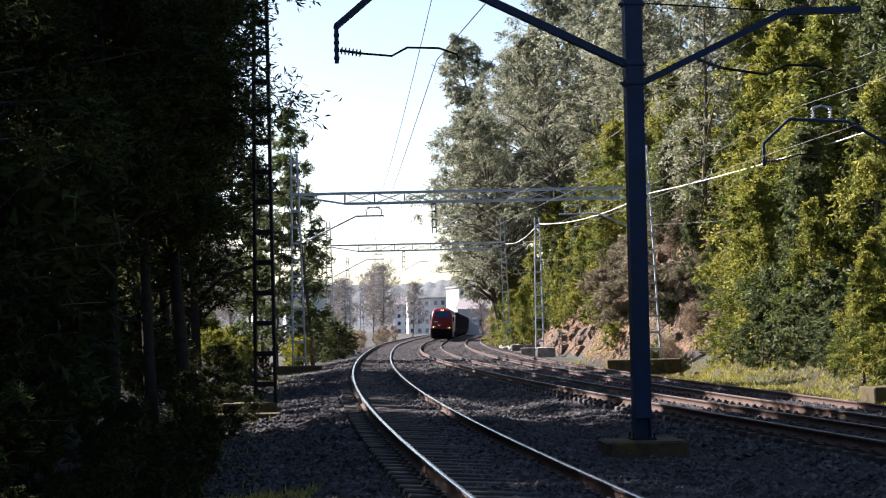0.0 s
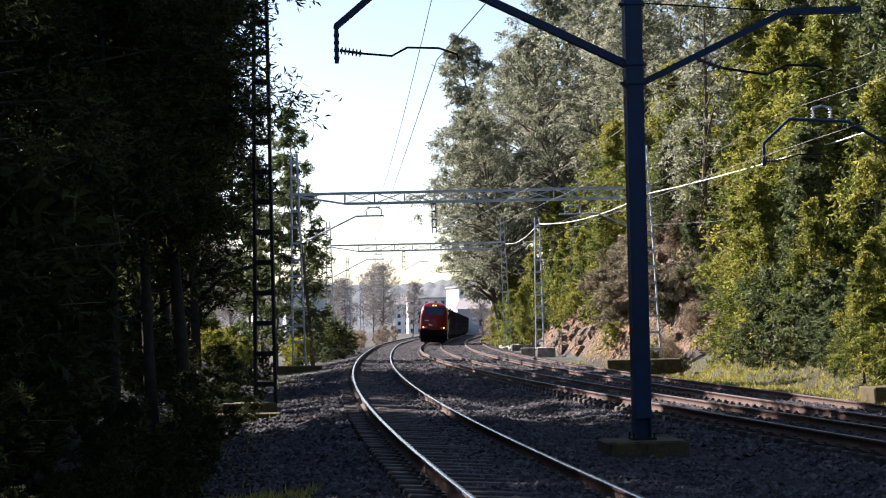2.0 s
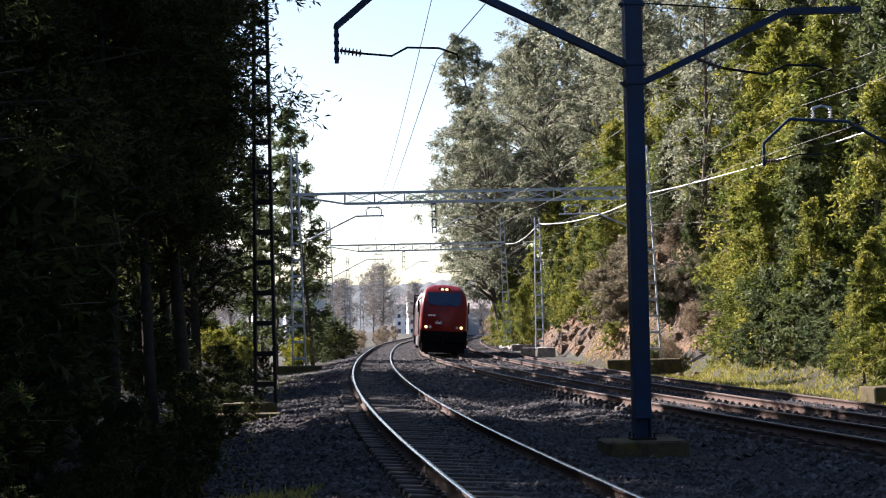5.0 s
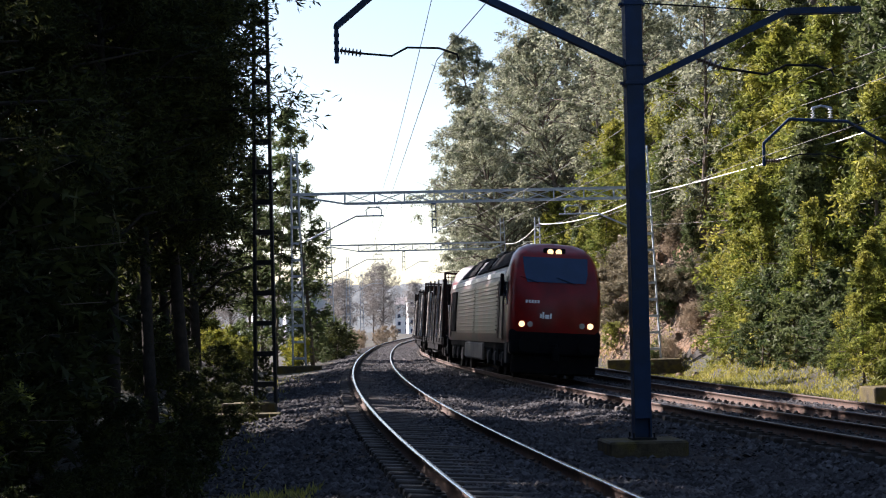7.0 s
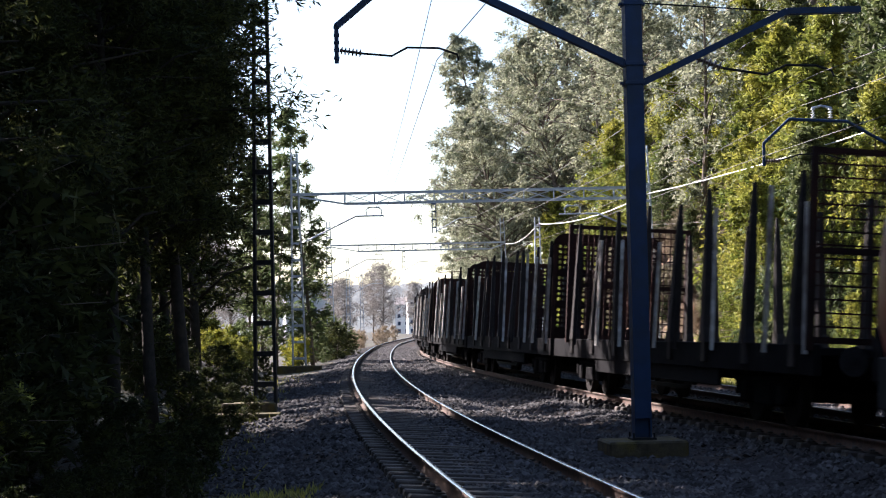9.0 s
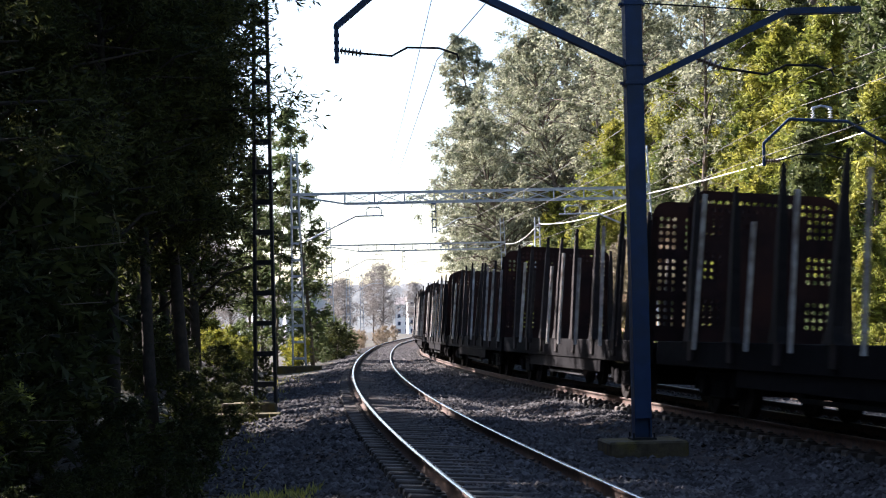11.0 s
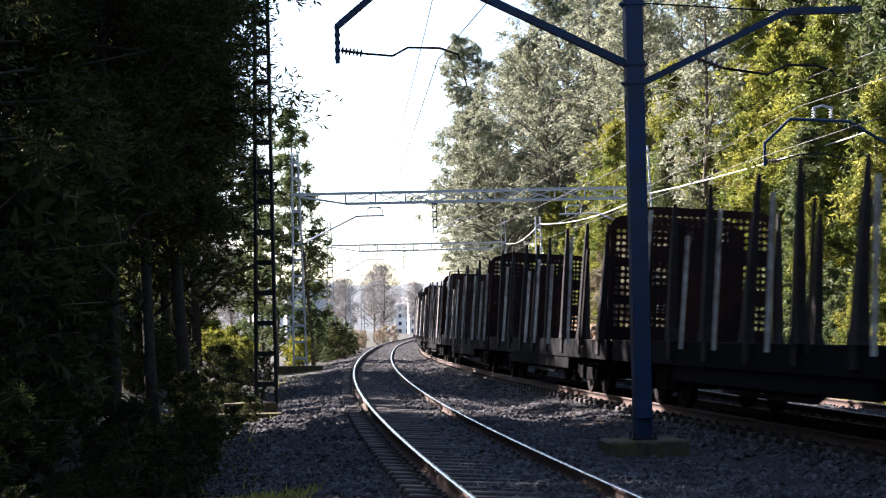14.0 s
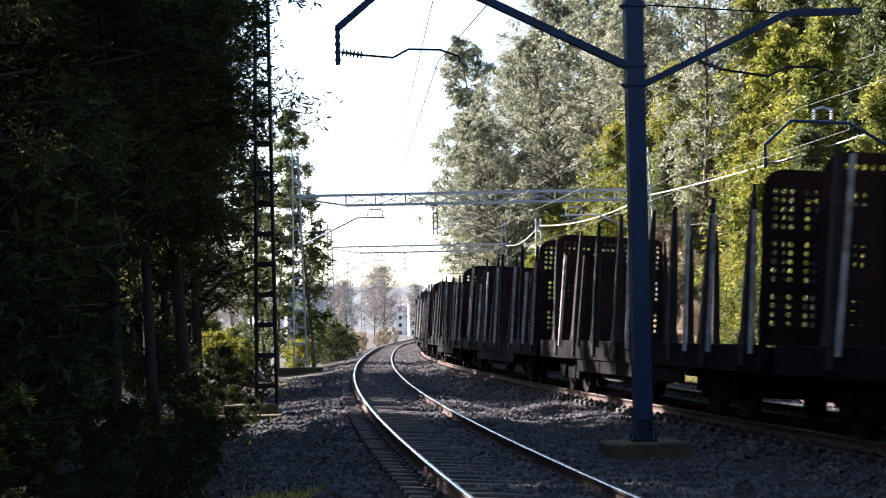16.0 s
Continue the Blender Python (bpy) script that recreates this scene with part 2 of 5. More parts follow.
def wave(x, y, s, seed=0.0):
    """Soft repeatable unevenness from a few crossed waves, about -1 to 1."""
    r = 0
    for i, (ax, ay) in enumerate(((1, 0.3), (-0.6, 1), (0.8, -1.1), (0.25, 1.4), (1.7, 0.9))):
        r = r + np.sin((x * ax + y * ay) / s * (1 + 0.37 * i) + seed + i * 1.9)
    return r / 3.2


TOE_Y, TOE = [-60, 20, 45, 60, 72, 82, 90, 98, 120, 240], [9, 6, 4.2, 4.4, 5.6, 7.6, 7.0, 4.2, 4.2, 5.0]


def height(x, y):
    """The lie of the land, rails' plane at zero."""
    x, y = np.asarray(x, float), np.asarray(y, float)
    xa, xb, xc = LINE_A.x_at(y), LINE_B.x_at(y), LINE_C.x_at(y)
    z = np.full(x.shape, -0.32)
    for xt in (xa, xb, xc):
        z = np.maximum(z, -0.17 - 0.16 * smooth01(np.abs(x - xt), 1.5, 2.6))
    z = z + 0.02 * wave(x, y, 0.9)
    o = x - xc
    up = np.maximum(o - np.interp(y, TOE_Y, TOE), 0)
    steep = np.interp(y, [0, 45, 70, 95, 240], [0.6, 0.7, 0.9, 1.35, 1.0])
    verge = np.interp(y, [40, 60, 80, 95], [3.5, 3.5, 2.5, 0.3])
    rise = np.maximum(up - verge, 0)
    bank = 0.28 * np.minimum(up, verge) + np.minimum(rise * steep, 7.5) + np.maximum(rise - 7.5 / steep, 0) * 0.42
    bank = np.minimum(bank, 24)
    bank = bank + smooth01(rise, 0.3, 3) * (0.5 * wave(x, y, 3.1, 1.0) + 0.35 * wave(x, y, 1.1, 2.0))
    crag = np.abs(wave(x + 0.8 * wave(y, x, 2.2), y, 1.7, 3.0)) + 0.5 * np.abs(wave(x, y + 0.5 * wave(x, y, 1.1), 0.7, 5.0)) + 0.25 * np.abs(wave(x, y, 0.28, 1.0))
    bank = bank + smooth01(rise, 0.2, 1.6) * (1 - smooth01(rise, 9, 12)) * smooth01(y, 66, 80) * (0.8 * crag - 0.55)
    bank = bank * (1 - smooth01(y, 260, 420)) * (1 - smooth01(o, 120, 400))
    left = xa - x
    z = z + bank - 0.6 * smooth01(o, 1.9, 3.0) * (1 - smooth01(up, 0, 2.0)) * smooth01(y, 58, 70) * (1 - smooth01(y, 92, 104))
    z = z - 0.2 * smooth01(left, 2.4, 4.5) + 3.0 * smooth01(left, 5.0, 12) * (1 - smooth01(y, 70, 92)) + 3.5 * smooth01(left, 11, 18) * (1 - smooth01(y, 150, 220)) * (1 - smooth01(left, 60, 200))
    z = z + 0.12 * wave(x, y, 1.7) * smooth01(left, 3, 6)
    return z


def build_ground():
    xs = np.concatenate([-np.geomspace(2500, 34, 18), np.arange(-33, 4.5, 0.5), np.arange(4.6, 22, 0.24), np.arange(22.2, 48, 0.7), np.geomspace(48.5, 2500, 26)])
    ys = np.concatenate([-np.geomspace(1500, 12, 14), np.arange(-11, 60, 0.8), np.arange(60.4, 140, 0.5), np.arange(140.5, 190, 0.9), np.geomspace(191, 4000, 40)])
    gx, gy = np.meshgrid(xs, ys)
    gz = height(gx, gy)
    nx, ny = len(xs), len(ys)
    i = np.arange((ny - 1) * nx).reshape(ny - 1, nx)[:, :-1].ravel()
    faces = np.stack([i, i + 1, i + 1 + nx, i + nx], 1)
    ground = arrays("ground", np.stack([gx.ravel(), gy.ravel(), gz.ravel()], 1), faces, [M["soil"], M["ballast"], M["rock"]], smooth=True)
    cx, cy = gx.ravel()[faces].mean(1), gy.ravel()[faces].mean(1)
    slot = np.zeros(len(faces), dtype=np.int32)
    lo, hi = LINE_A.x_at(cy) - 2.9 - 0.3 * np.sin(cy), LINE_C.x_at(cy) + 2.7 + 0.3 * np.sin(cy * 0.7)
    slot[(cx > lo) & (cx < hi) & (cy < 800)] = 1
    rise = cx - LINE_C.x_at(cy) - np.interp(cy, TOE_Y, TOE) - np.interp(cy, [40, 60, 80, 95], [3.5, 3.5, 2.5, 0.3])
    slot[(rise > 0.2) & (rise < 8 + 2 * np.sin(cy * 0.2)) & (cy > 66) & (cy < 190)] = 2
    ground.data.polygons.foreach_set("material_index", slot)
    tagged(ground, "dark gravel railway bed with grassy verge and ochre rock cutting", "ground", kind="structure")
    return ground


ground = build_ground()

# ---- tracks ----


def rail_mesh(line, side, s0, s1, top):
    """A rail with foot, web and head, swept along its line."""
    prof = [(-0.065, -0.172), (-0.065, -0.158), (-0.01, -0.14), (-0.01, -0.045), (-0.036, -0.035), (-0.036, -0.006), (-0.028, 0.0),
            (0.028, 0.0), (0.036, -0.006), (0.036, -0.035), (0.01, -0.045), (0.01, -0.14), (0.065, -0.158), (0.065, -0.172)]
    steps = np.concatenate([np.arange(s0, 100, 0.8), np.arange(100, s1, 2.0)])
    verts = [line.point(s, side + a, b) for s in steps for a, b in prof]
    k = len(prof)
    faces = [(r * k + j, r * k + j + 1, (r + 1) * k + j + 1, (r + 1) * k + j) for r in range(len(steps) - 1) for j in range(k - 1)]
    ob = arrays("rail", [tuple(v) for v in verts], faces, [M["rail_side"], top])
    ob.data.polygons.foreach_set("material_index", [1 if 5 <= i % (k - 1) <= 7 else 0 for i in range(len(faces))])
    return ob


def build_track(line, s0, s1, label, top, half=1.3):
    track = new("railway_track")
    tagged(track, label, "railway track", "parallel tracks")
    for side in (-0.87, 0.87):
        rail_mesh(line, side, s0, s1, top).parent = track
    bm = bmesh.new()
    box(bm, -half, half, -0.12, 0.12, -0.36, -0.183, 0.02)
    for side in (-0.87, 0.87):  # base plates and clips
        box(bm, side - 0.17, side + 0.17, -0.09, 0.09, -0.17, -0.15)
        for e in (-0.11, 0.11):
            box(bm, side + e - 0.03, side + e + 0.03, -0.05, 0.05, -0.15, -0.115, 0.01)
    first = part("sleeper", bm, M["sleeper"], track)
    n = 0
    s = s0 + 0.3
    while s < s1 and n < 210:
        x, y, th = line.at(s)
        m = Matrix.Translation((x, y, line.cant / 2 + random.uniform(-0.012, 0.004))) @ pose(0, 0, 0, 0, math.degrees(line.cant / 1.74), -math.degrees(th) + random.uniform(-0.6, 0.6))
        if n == 0:
            first.matrix_basis = m
        else:
            share(first, track, m)
        s += 0.6
        n += 1
    return track


build_track(LINE_A, -3.0, 420, "curved railway track with shiny rail heads on dark ballast", M["rail_top"])
build_track(LINE_B, -14.0, 420, "curved railway track with rusty rails that carries the freight train", M["worn_top"], 1.14)
build_track(LINE_C, -10.0, 300, "rusty siding track beside the grassy verge", M["worn_top"], 1.14)


def build_stones():
    """Loose ballast stones strewn over the nearer track bed."""
    rng = np.random.default_rng(4)
    n = 150000
    y = 18.0 + 60 * rng.random(n) ** 2.0
    lo, hi = LINE_A.x_at(y) - 3.7, LINE_C.x_at(y) + 2.6
    x = lo + (hi - lo) * rng.random(n)
    keep = np.abs(x / y) < 0.29
    x, y = x[keep][:58000], y[keep][:58000]
    n = len(x)
    z = height(x, y)
    r = rng.uniform(0.014, 0.036, n) * (1 + y / 90)
    k = 22000  # coarser strewing farther along the bed
    y2 = rng.uniform(74, 175, k)
    x2 = LINE_A.x_at(y2) - 2.6 + (LINE_C.x_at(y2) - LINE_A.x_at(y2) + 5.0) * rng.random(k)
    x, y, z = np.concatenate([x, x2]), np.concatenate([y, y2]), np.concatenate([z, height(x2, y2)])
    r = np.concatenate([r, rng.uniform(0.03, 0.075, k)])
    n = len(x)
    corner = np.array([(1, 0, 0), (-1, 0, 0), (0, 1, 0), (0, -1, 0), (0, 0, 1), (0, 0, -1)], float) * 1.35
    v = corner[None] * rng.uniform(0.65, 1.25, (n, 6, 1)) + rng.uniform(-0.35, 0.35, (n, 6, 3))
    a = rng.random(n) * 6.283
    c, s = np.cos(a)[:, None], np.sin(a)[:, None]
    t = rng.normal(0, 0.6, n)
    v = np.stack([v[..., 0] * c - v[..., 1] * s, v[..., 0] * s + v[..., 1] * c, v[..., 2] * 0.8 + v[..., 0] * np.sin(t)[:, None] * 0.5], -1) * r[:, None, None]
    v += np.stack([x, y, z + r * 0.15], -1)[:, None]
    f = np.array([(4, 0, 2), (4, 2, 1), (4, 1, 3), (4, 3, 0)])  # undersides lie in the bed
    faces = (f[None] + 6 * np.arange(n)[:, None, None]).reshape(-1, 3)
    ob = arrays("ballast_stones", v.reshape(-1, 3), faces, M["stone"])
    tagged(ob, "loose dark grey ballast stones between the rails", "ballast", kind="stuff")


build_stones()

# ---- overhead line supports ----


def foundation(x, y, turn, w, d, z0, z1, mat, label):
    bm = bmesh.new()
    box(bm, -w / 2, w / 2, -d / 2, d / 2, z0, z1, 0.03)
    ob = link("foundation_block", bm, mat)
    ob.matrix_basis = pose(x, y, 0, 0, 0, turn)
    tagged(ob, label, "concrete block")
    return ob


def lattice_leg(thing, x0, x1, top, w0, w1, z0, mat, rung=0.75, leg=0.07, depth=0.30):
    """A tapering mast of two channel legs joined by flat battens, in its thing's space (centre x0 at the foot, x1 at the top)."""
    for sgn in (-1, 1):
        bm = bmesh.new()
        beam(bm, (x0 + sgn * w0 / 2, 0, z0), (x1 + sgn * w1 / 2, 0, top), leg, depth, (0, 1, 0))
        part("leg", bm, mat, thing)
    z = z0 + 0.5
    while z < top:
        u = (z - z0) / (top - z0)
        w = w0 + (w1 - w0) * u
        xc = x0 + (x1 - x0) * u
        bm = bmesh.new()
        box(bm, xc - w / 2 - 0.03, xc + w / 2 + 0.03, -depth / 2 - 0.01, depth / 2 + 0.01, z - 0.06, z + 0.06)
        part("batten", bm, mat, thing)
        z += rung


def insulator(bm, a, b, r=0.055, n=5):
    """A ribbed rod, turned in one piece."""
    a, b = Vector(a), Vector(b)
    pts, rad = [a], [r * 0.35]
    for i in range(n):
        for e, q in ((-0.26, 0.35), (-0.12, 1.0), (0.12, 1.0), (0.26, 0.35)):
            pts.append(a + (b - a) * ((i + 0.5 + e) / n))
            rad.append(r * q)
    rod(bm, pts + [b], 0, 8, rad + [r * 0.35])


def portal_beam(thing, x0, x1, z, h, mat, bay=1.55):
    """A latticed cross beam between two masts: chords, posts and crossed diagonals."""
    for zz, lo, hi in ((z, x0, x1), (z - h, x0 + 2.4, x1 - 1.2)):
        for yy in (-0.2, 0.2):
            bm = bmesh.new()
            beam(bm, (lo, yy, zz), (hi, yy, zz), 0.09, 0.11)
            part("chord", bm, mat, thing)
    for a, b in ((x0, x0 + 2.4), (x1, x1 - 1.2)):
        bm = bmesh.new()
        for yy in (-0.2, 0.2):
            beam(bm, (a, yy, z - 0.12), (b, yy, z - h), 0.07)
        part("end_brace", bm, mat, thing)
    x = x0 + 2.4
    while x < x1 - 1.2:
        e = min(x + bay, x1 - 1.2)
        for yy in (-0.2, 0.2):
            bm = bmesh.new()
            beam(bm, (x, yy, z), (x, yy, z - h), 0.05)
            beam(bm, (x, yy, z), (e, yy, z - h), 0.025)
            beam(bm, (x, yy, z - h), (e, yy, z), 0.025)
            part("lattice", bm, mat, thing)
        x += bay


def cantilever(thing, root, knee, tip, mat, seat=True):
    """A bent bracket arm; seat: saddle insulator on its flat end."""
    bm = bmesh.new()
    rod(bm, [root, knee, tip], 0.045, 8)
    part("arm", bm, mat, thing)
    if seat:
        mid = Vector(knee) * 0.35 + Vector(tip) * 0.65
        d = (Vector(tip) - Vector(knee)).normalized() * 0.38
        bm = bmesh.new()
        rod(bm, [mid - d + Vector((0, 0, 0.06)), mid - d * 1.1 + Vector((0, 0, 0.3)), mid - d * 0.6 + Vector((0, 0, 0.42)), mid + d * 0.6 + Vector((0, 0, 0.42)), mid + d * 1.1 + Vector((0, 0, 0.3)), mid + d + Vector((0, 0, 0.06))], 0.03, 6)
        part("saddle", bm, M["galv"], thing)
        bm = bmesh.new()
        for q in (-1, 1):
            insulator(bm, mid + d * q * 0.9 + Vector((0, 0, 0.45)), mid + d * q * 0.25 + Vector((0, 0, 0.45)), 0.06, 4)
        part("insulator", bm, M["white_insulator"], thing)


def near_mast():
    """The blue mast between the two tracks, with a bracket over each."""
    t = new("catenary_mast")
    t.matrix_basis = pose(3.03, 26.4, 0, 0, 0, 5.5)
    tagged(t, "blue-grey painted steel mast with a bracket arm over each track", "catenary mast", "overhead line masts")
    bm = bmesh.new()
    box(bm, -0.108, 0.108, -0.008, 0.008, -0.05, 7.9)
    part("web", bm, M["mast"], t)
    for sgn in (-1, 1):
        bm = bmesh.new()
        box(bm, sgn * 0.12 - 0.012, sgn * 0.12 + 0.012, -0.12, 0.12, -0.05, 7.9)
        part("flange", bm, M["mast"], t)
        bm = bmesh.new()
        box(bm, -0.132, 0.132, sgn * 0.127 - 0.006, sgn * 0.127 + 0.006, 0.25, 7.9, 0.003)
        part("cover_plate", bm, M["mast"], t)
    bm = bmesh.new()
    box(bm, -0.19, 0.19, -0.19, 0.19, -0.08, -0.045, 0.005)
    part("base_plate", bm, M["dark_steel"], t)
    for sx in (-0.16, 0.16):
        for sy in (-0.16, 0.16):
            bm = bmesh.new()
            rod(bm, [(sx, sy, -0.05), (sx, sy, 0.03)], 0.016, 6)
            part("bolt", bm, M["dark_steel"], t)
    for z in (5.47, 5.77, 6.72):
        bm = bmesh.new()
        box(bm, -0.155, 0.155, -0.155, 0.155, z - 0.035, z + 0.035, 0.01)
        box(bm, -0.21, 0.21, -0.04, 0.04, z - 0.025, z + 0.025, 0.01)
        part("clamp", bm, M["mast"], t)
    # brackets: two channels side by side over each track
    for yy in (-0.05, 0.05):
        bm = bmesh.new()
        beam(bm, (-0.13, yy, 5.78), (-3.08, yy, 7.18), 0.05, 0.11)
        beam(bm, (-3.08, yy, 7.18), (-3.68, yy, 7.19), 0.05, 0.11)
        beam(bm, (-3.68, yy, 7.19), (-4.63, yy, 6.38), 0.05, 0.09)
        part("arm", bm, M["mast"], t)
        bm = bmesh.new()
        beam(bm, (0.13, yy, 5.47), (2.48, yy, 6.60), 0.05, 0.10)
        beam(bm, (2.48, yy, 6.60), (3.68, yy, 6.63), 0.05, 0.10)
        part("arm", bm, M["mast"], t)
    bm = bmesh.new()
    beam(bm, (-4.63, 0, 6.42), (-4.63, 0, 5.81), 0.065, 0.065)
    for k in range(5):
        box(bm, -4.672, -4.588, -0.042, 0.042, 5.87 + 0.12 * k, 5.91 + 0.12 * k)
    part("drop_post", bm, M["mast"], t)
    bm = bmesh.new()
    insulator(bm, (-4.58, 0, 6.01), (-4.24, 0, 5.96), 0.06, 6)
    part("insulator", bm, M["insulator"], t)
    bm = bmesh.new()
    rod(bm, [(-4.24, 0, 5.96), (-3.78, 0, 5.92), (-3.54, 0, 6.05), (-3.05, 0, 6.04), (-2.76, 0, 5.94), (-2.74, 0, 5.84)], 0.017, 6)
    part("steady_arm", bm, M["dark_steel"], t)
    bm = bmesh.new()
    rod(bm, [(0.13, 0, 6.74), (2.5, 0, 6.60)], 0.012, 6)
    part("tie_rod", bm, M["dark_steel"], t)
    bm = bmesh.new()
    insulator(bm, (1.02, 0, 5.86), (1.42, 0, 5.71), 0.075, 5)
    part("insulator", bm, M["insulator"], t)
    bm = bmesh.new()
    rod(bm, [(1.4, 0, 5.71), (2.14, 0, 5.60), (2.46, 0, 5.75), (2.94, 0, 5.74), (3.2, 0, 5.65), (3.23, 0, 5.56)], 0.020, 6)
    part("steady_arm", bm, M["dark_steel"], t)
    foundation(3.03, 26.4, 5, 1.22, 1.1, -0.6, -0.08, M["moss_concrete"], "mossy concrete foundation block under the blue mast")


near_mast()


def portal(name_label, left, right, top, z, h, cants, mat, hang=()):
    """Two latticed masts with a latticed beam between them."""
    t = new("catenary_portal")
    lx, ly = left
    span = math.hypot(right[0] - lx, right[1] - ly)
    t.matrix_basis = pose(lx, ly, 0, 0, 0, math.degrees(math.atan2(right[1] - ly, right[0] - lx)))
    tagged(t, name_label, "catenary portal", "portals over the tracks")
    lattice_leg(t, 0, -0.12, top, 0.68, 0.3, -0.25, mat, 0.85)
    lattice_leg(t, span, span - 0.3, top, 0.62, 0.3, -0.1, mat, 0.85)
    portal_beam(t, 0.1, span - 0.1, z, h, mat)
    for c in cants:
        cantilever(t, *c, M["galv"])
    for x, length in hang:
        bm = bmesh.new()
        for xx in (-0.1, 0.1):
            beam(bm, (x + xx, 0, z - h), (x + xx, 0, z - h - length), 0.045)
        for k in range(4):
            beam(bm, (x - 0.12, 0, z - h - 0.1 - k * length / 4), (x + 0.12, 0, z - h - 0.1 - k * length / 4), 0.06)
        part("drop_post", bm, M["mast"], t)
        bm = bmesh.new()
        rod(bm, [(x + 0.1, 0, z - h - length + 0.1), (x + 1.3, 0, z - h - length + 0.75), (x + 2.2, 0, z - h - length + 0.8)], 0.03, 6)
        part("arm", bm, M["galv"], t)
    return t


portal("galvanised lattice portal spanning all three tracks", (-7.55, 88.0), (10.8, 87.5), 10.9, 8.76, 0.54,
       [((0.4, 0, 6.3), (3.06, 0, 7.57), (4.5, 0, 7.57)), ((17.7, 0, 6.5), (15.6, 0, 7.45), (13.6, 0, 7.45))], M["galv"], [(7.12, 1.62)])
foundation(-7.55, 87.3, 0, 2.35, 1.2, -0.9, -0.12, M["moss_concrete"], "sunlit mossy concrete block under the portal mast")
# moss_concrete is used here for its darkness, as shade on the backlit front
foundation(10.05, 86.2, -3, 3.7, 1.5, -1.2, -0.10, M["moss_concrete"], "shaded concrete block under the portal mast")
portal("far galvanised lattice portal over the tracks", (-9.75, 146.0), (5.4, 145.5), 11.0, 8.93, 0.55,
       [((0.3, 0, 6.26), (3.2, 0, 7.7), (4.7, 0, 7.68))], M["galv"], [(6.36, 1.75)])


def lattice_mast(x, y, top, w0, w1, mat, label, turn=0, arm=None, z0=-0.2, rung=0.75):
    t = new("lattice_mast")
    t.matrix_basis = pose(x, y, 0, 0, 0, turn)
    tagged(t, label, "lattice mast", "overhead line masts")
    lattice_leg(t, 0, 0, top, w0, w1, z0, mat, rung)
    if arm:
        cantilever(t, *arm, M["galv"])
    return t


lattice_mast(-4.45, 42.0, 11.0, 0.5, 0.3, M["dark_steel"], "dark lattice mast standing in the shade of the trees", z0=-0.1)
foundation(-4.85, 42.0, 3, 1.32, 0.9, -0.6, -0.05, M["moss_concrete"], "mossy concrete block with a sunlit yellow top")
foundation(-4.9, 41.0, 3, 1.85, 0.7, -0.6, -0.27, M["moss_concrete"], "low mossy concrete slab beside the track bed")
lattice_mast(6.15, 110.0, 8.75, 0.5, 0.3, M["galv"], "sunlit lattice mast on a split concrete block", z0=0.2)
foundation(5.3, 108.5, -2, 0.9, 1.2, -0.8, 0.3, M["concrete"], "grey concrete block at the foot of a lattice mast")
foundation(6.45, 108.5, -2, 1.15, 2.2, -0.8, 0.3, M["concrete"], "grey concrete block at the foot of a lattice mast")
for x, y in ((-12.1, 214), (-13.0, 268), (6.6, 196), (8.2, 250), (-17.6, 320)):
    lattice_mast(x, y, 10.8, 0.6, 0.3, M["galv"], "distant lattice mast beside the line", arm=((0.35 if x < 0 else -0.35, 0, 6.2), (3 if x < 0 else -2.5, 0, 7.4), (4.4 if x < 0 else -4, 0, 7.4)), rung=1.1)


def side_mast():
    """The mast of the siding, whose arm reaches in over it."""
    t = new("catenary_mast")
    t.matrix_basis = pose(12.0, 41.3, 0, 0, 0, 5)
    tagged(t, "galvanised mast whose bent arm reaches over the siding", "catenary mast", "overhead line masts")
    lattice_leg(t, 0, 0, 9.2, 0.5, 0.3, 0.0, M["galv"])
    bm = bmesh.new()
    rod(bm, [(-0.2, 0, 5.45), (-1.2, 0, 6.02), (-2.1, 0, 6.53), (-3.55, 0, 6.60), (-4.19, 0, 6.02), (-4.2, 0, 5.46)], 0.04, 8)
    part("arm", bm, M["mast"], t)
    for q in (-2.95, -2.52):
        bm = bmesh.new()
        insulator(bm, (q, 0, 6.6), (q, 0, 6.86), 0.06, 4)
        part("insulator", bm, M["white_insulator"], t)
    bm = bmesh.new()
    insulator(bm, (-4.18, 0, 5.57), (-3.8, 0, 5.6), 0.055, 6)
    part("insulator", bm, M["insulator"], t)
    bm = bmesh.new()
    rod(bm, [(-2.98, 0, 6.86), (-2.74, 0, 6.92), (-2.48, 0, 6.86)], 0.03, 6)
    part("saddle", bm, M["galv"], t)
    bm = bmesh.new()
    rod(bm, [(-3.8, 0, 5.6), (-3.3, 0, 5.74), (-2.7, 0, 5.74), (-2.2, 0, 5.6)], 0.016, 6)
    part("steady_arm", bm, M["dark_steel"], t)
    foundation(11.15, 40.9, 4, 2.1, 1.2, -0.6, 0.09, M["moss_concrete"], "dark concrete foundation block beside the siding")


side_mast()


def wire(pts, r, label, sag=0.0, mat=None):
    """A wire hung through supports, straight or sagging between them."""
    out = []
    for a, b in zip(pts, pts[1:]):
        a, b = Vector(a), Vector(b)
        for k in range(10):
            u = k / 10
            p = a.lerp(b, u)
            p.z -= 4 * sag * u * (1 - u)
            out.append(p)
    out.append(Vector(pts[-1]))
    bm = bmesh.new()
    rod(bm, out, r, 5)
    ob = link("overhead_wire", bm, mat or M["wire"])
    tagged(ob, label, "wire", "overhead wires")


def over(line, y, side, z):
    p = line.point(line.s_at(y), side)
    return (p.x, p.y, z)


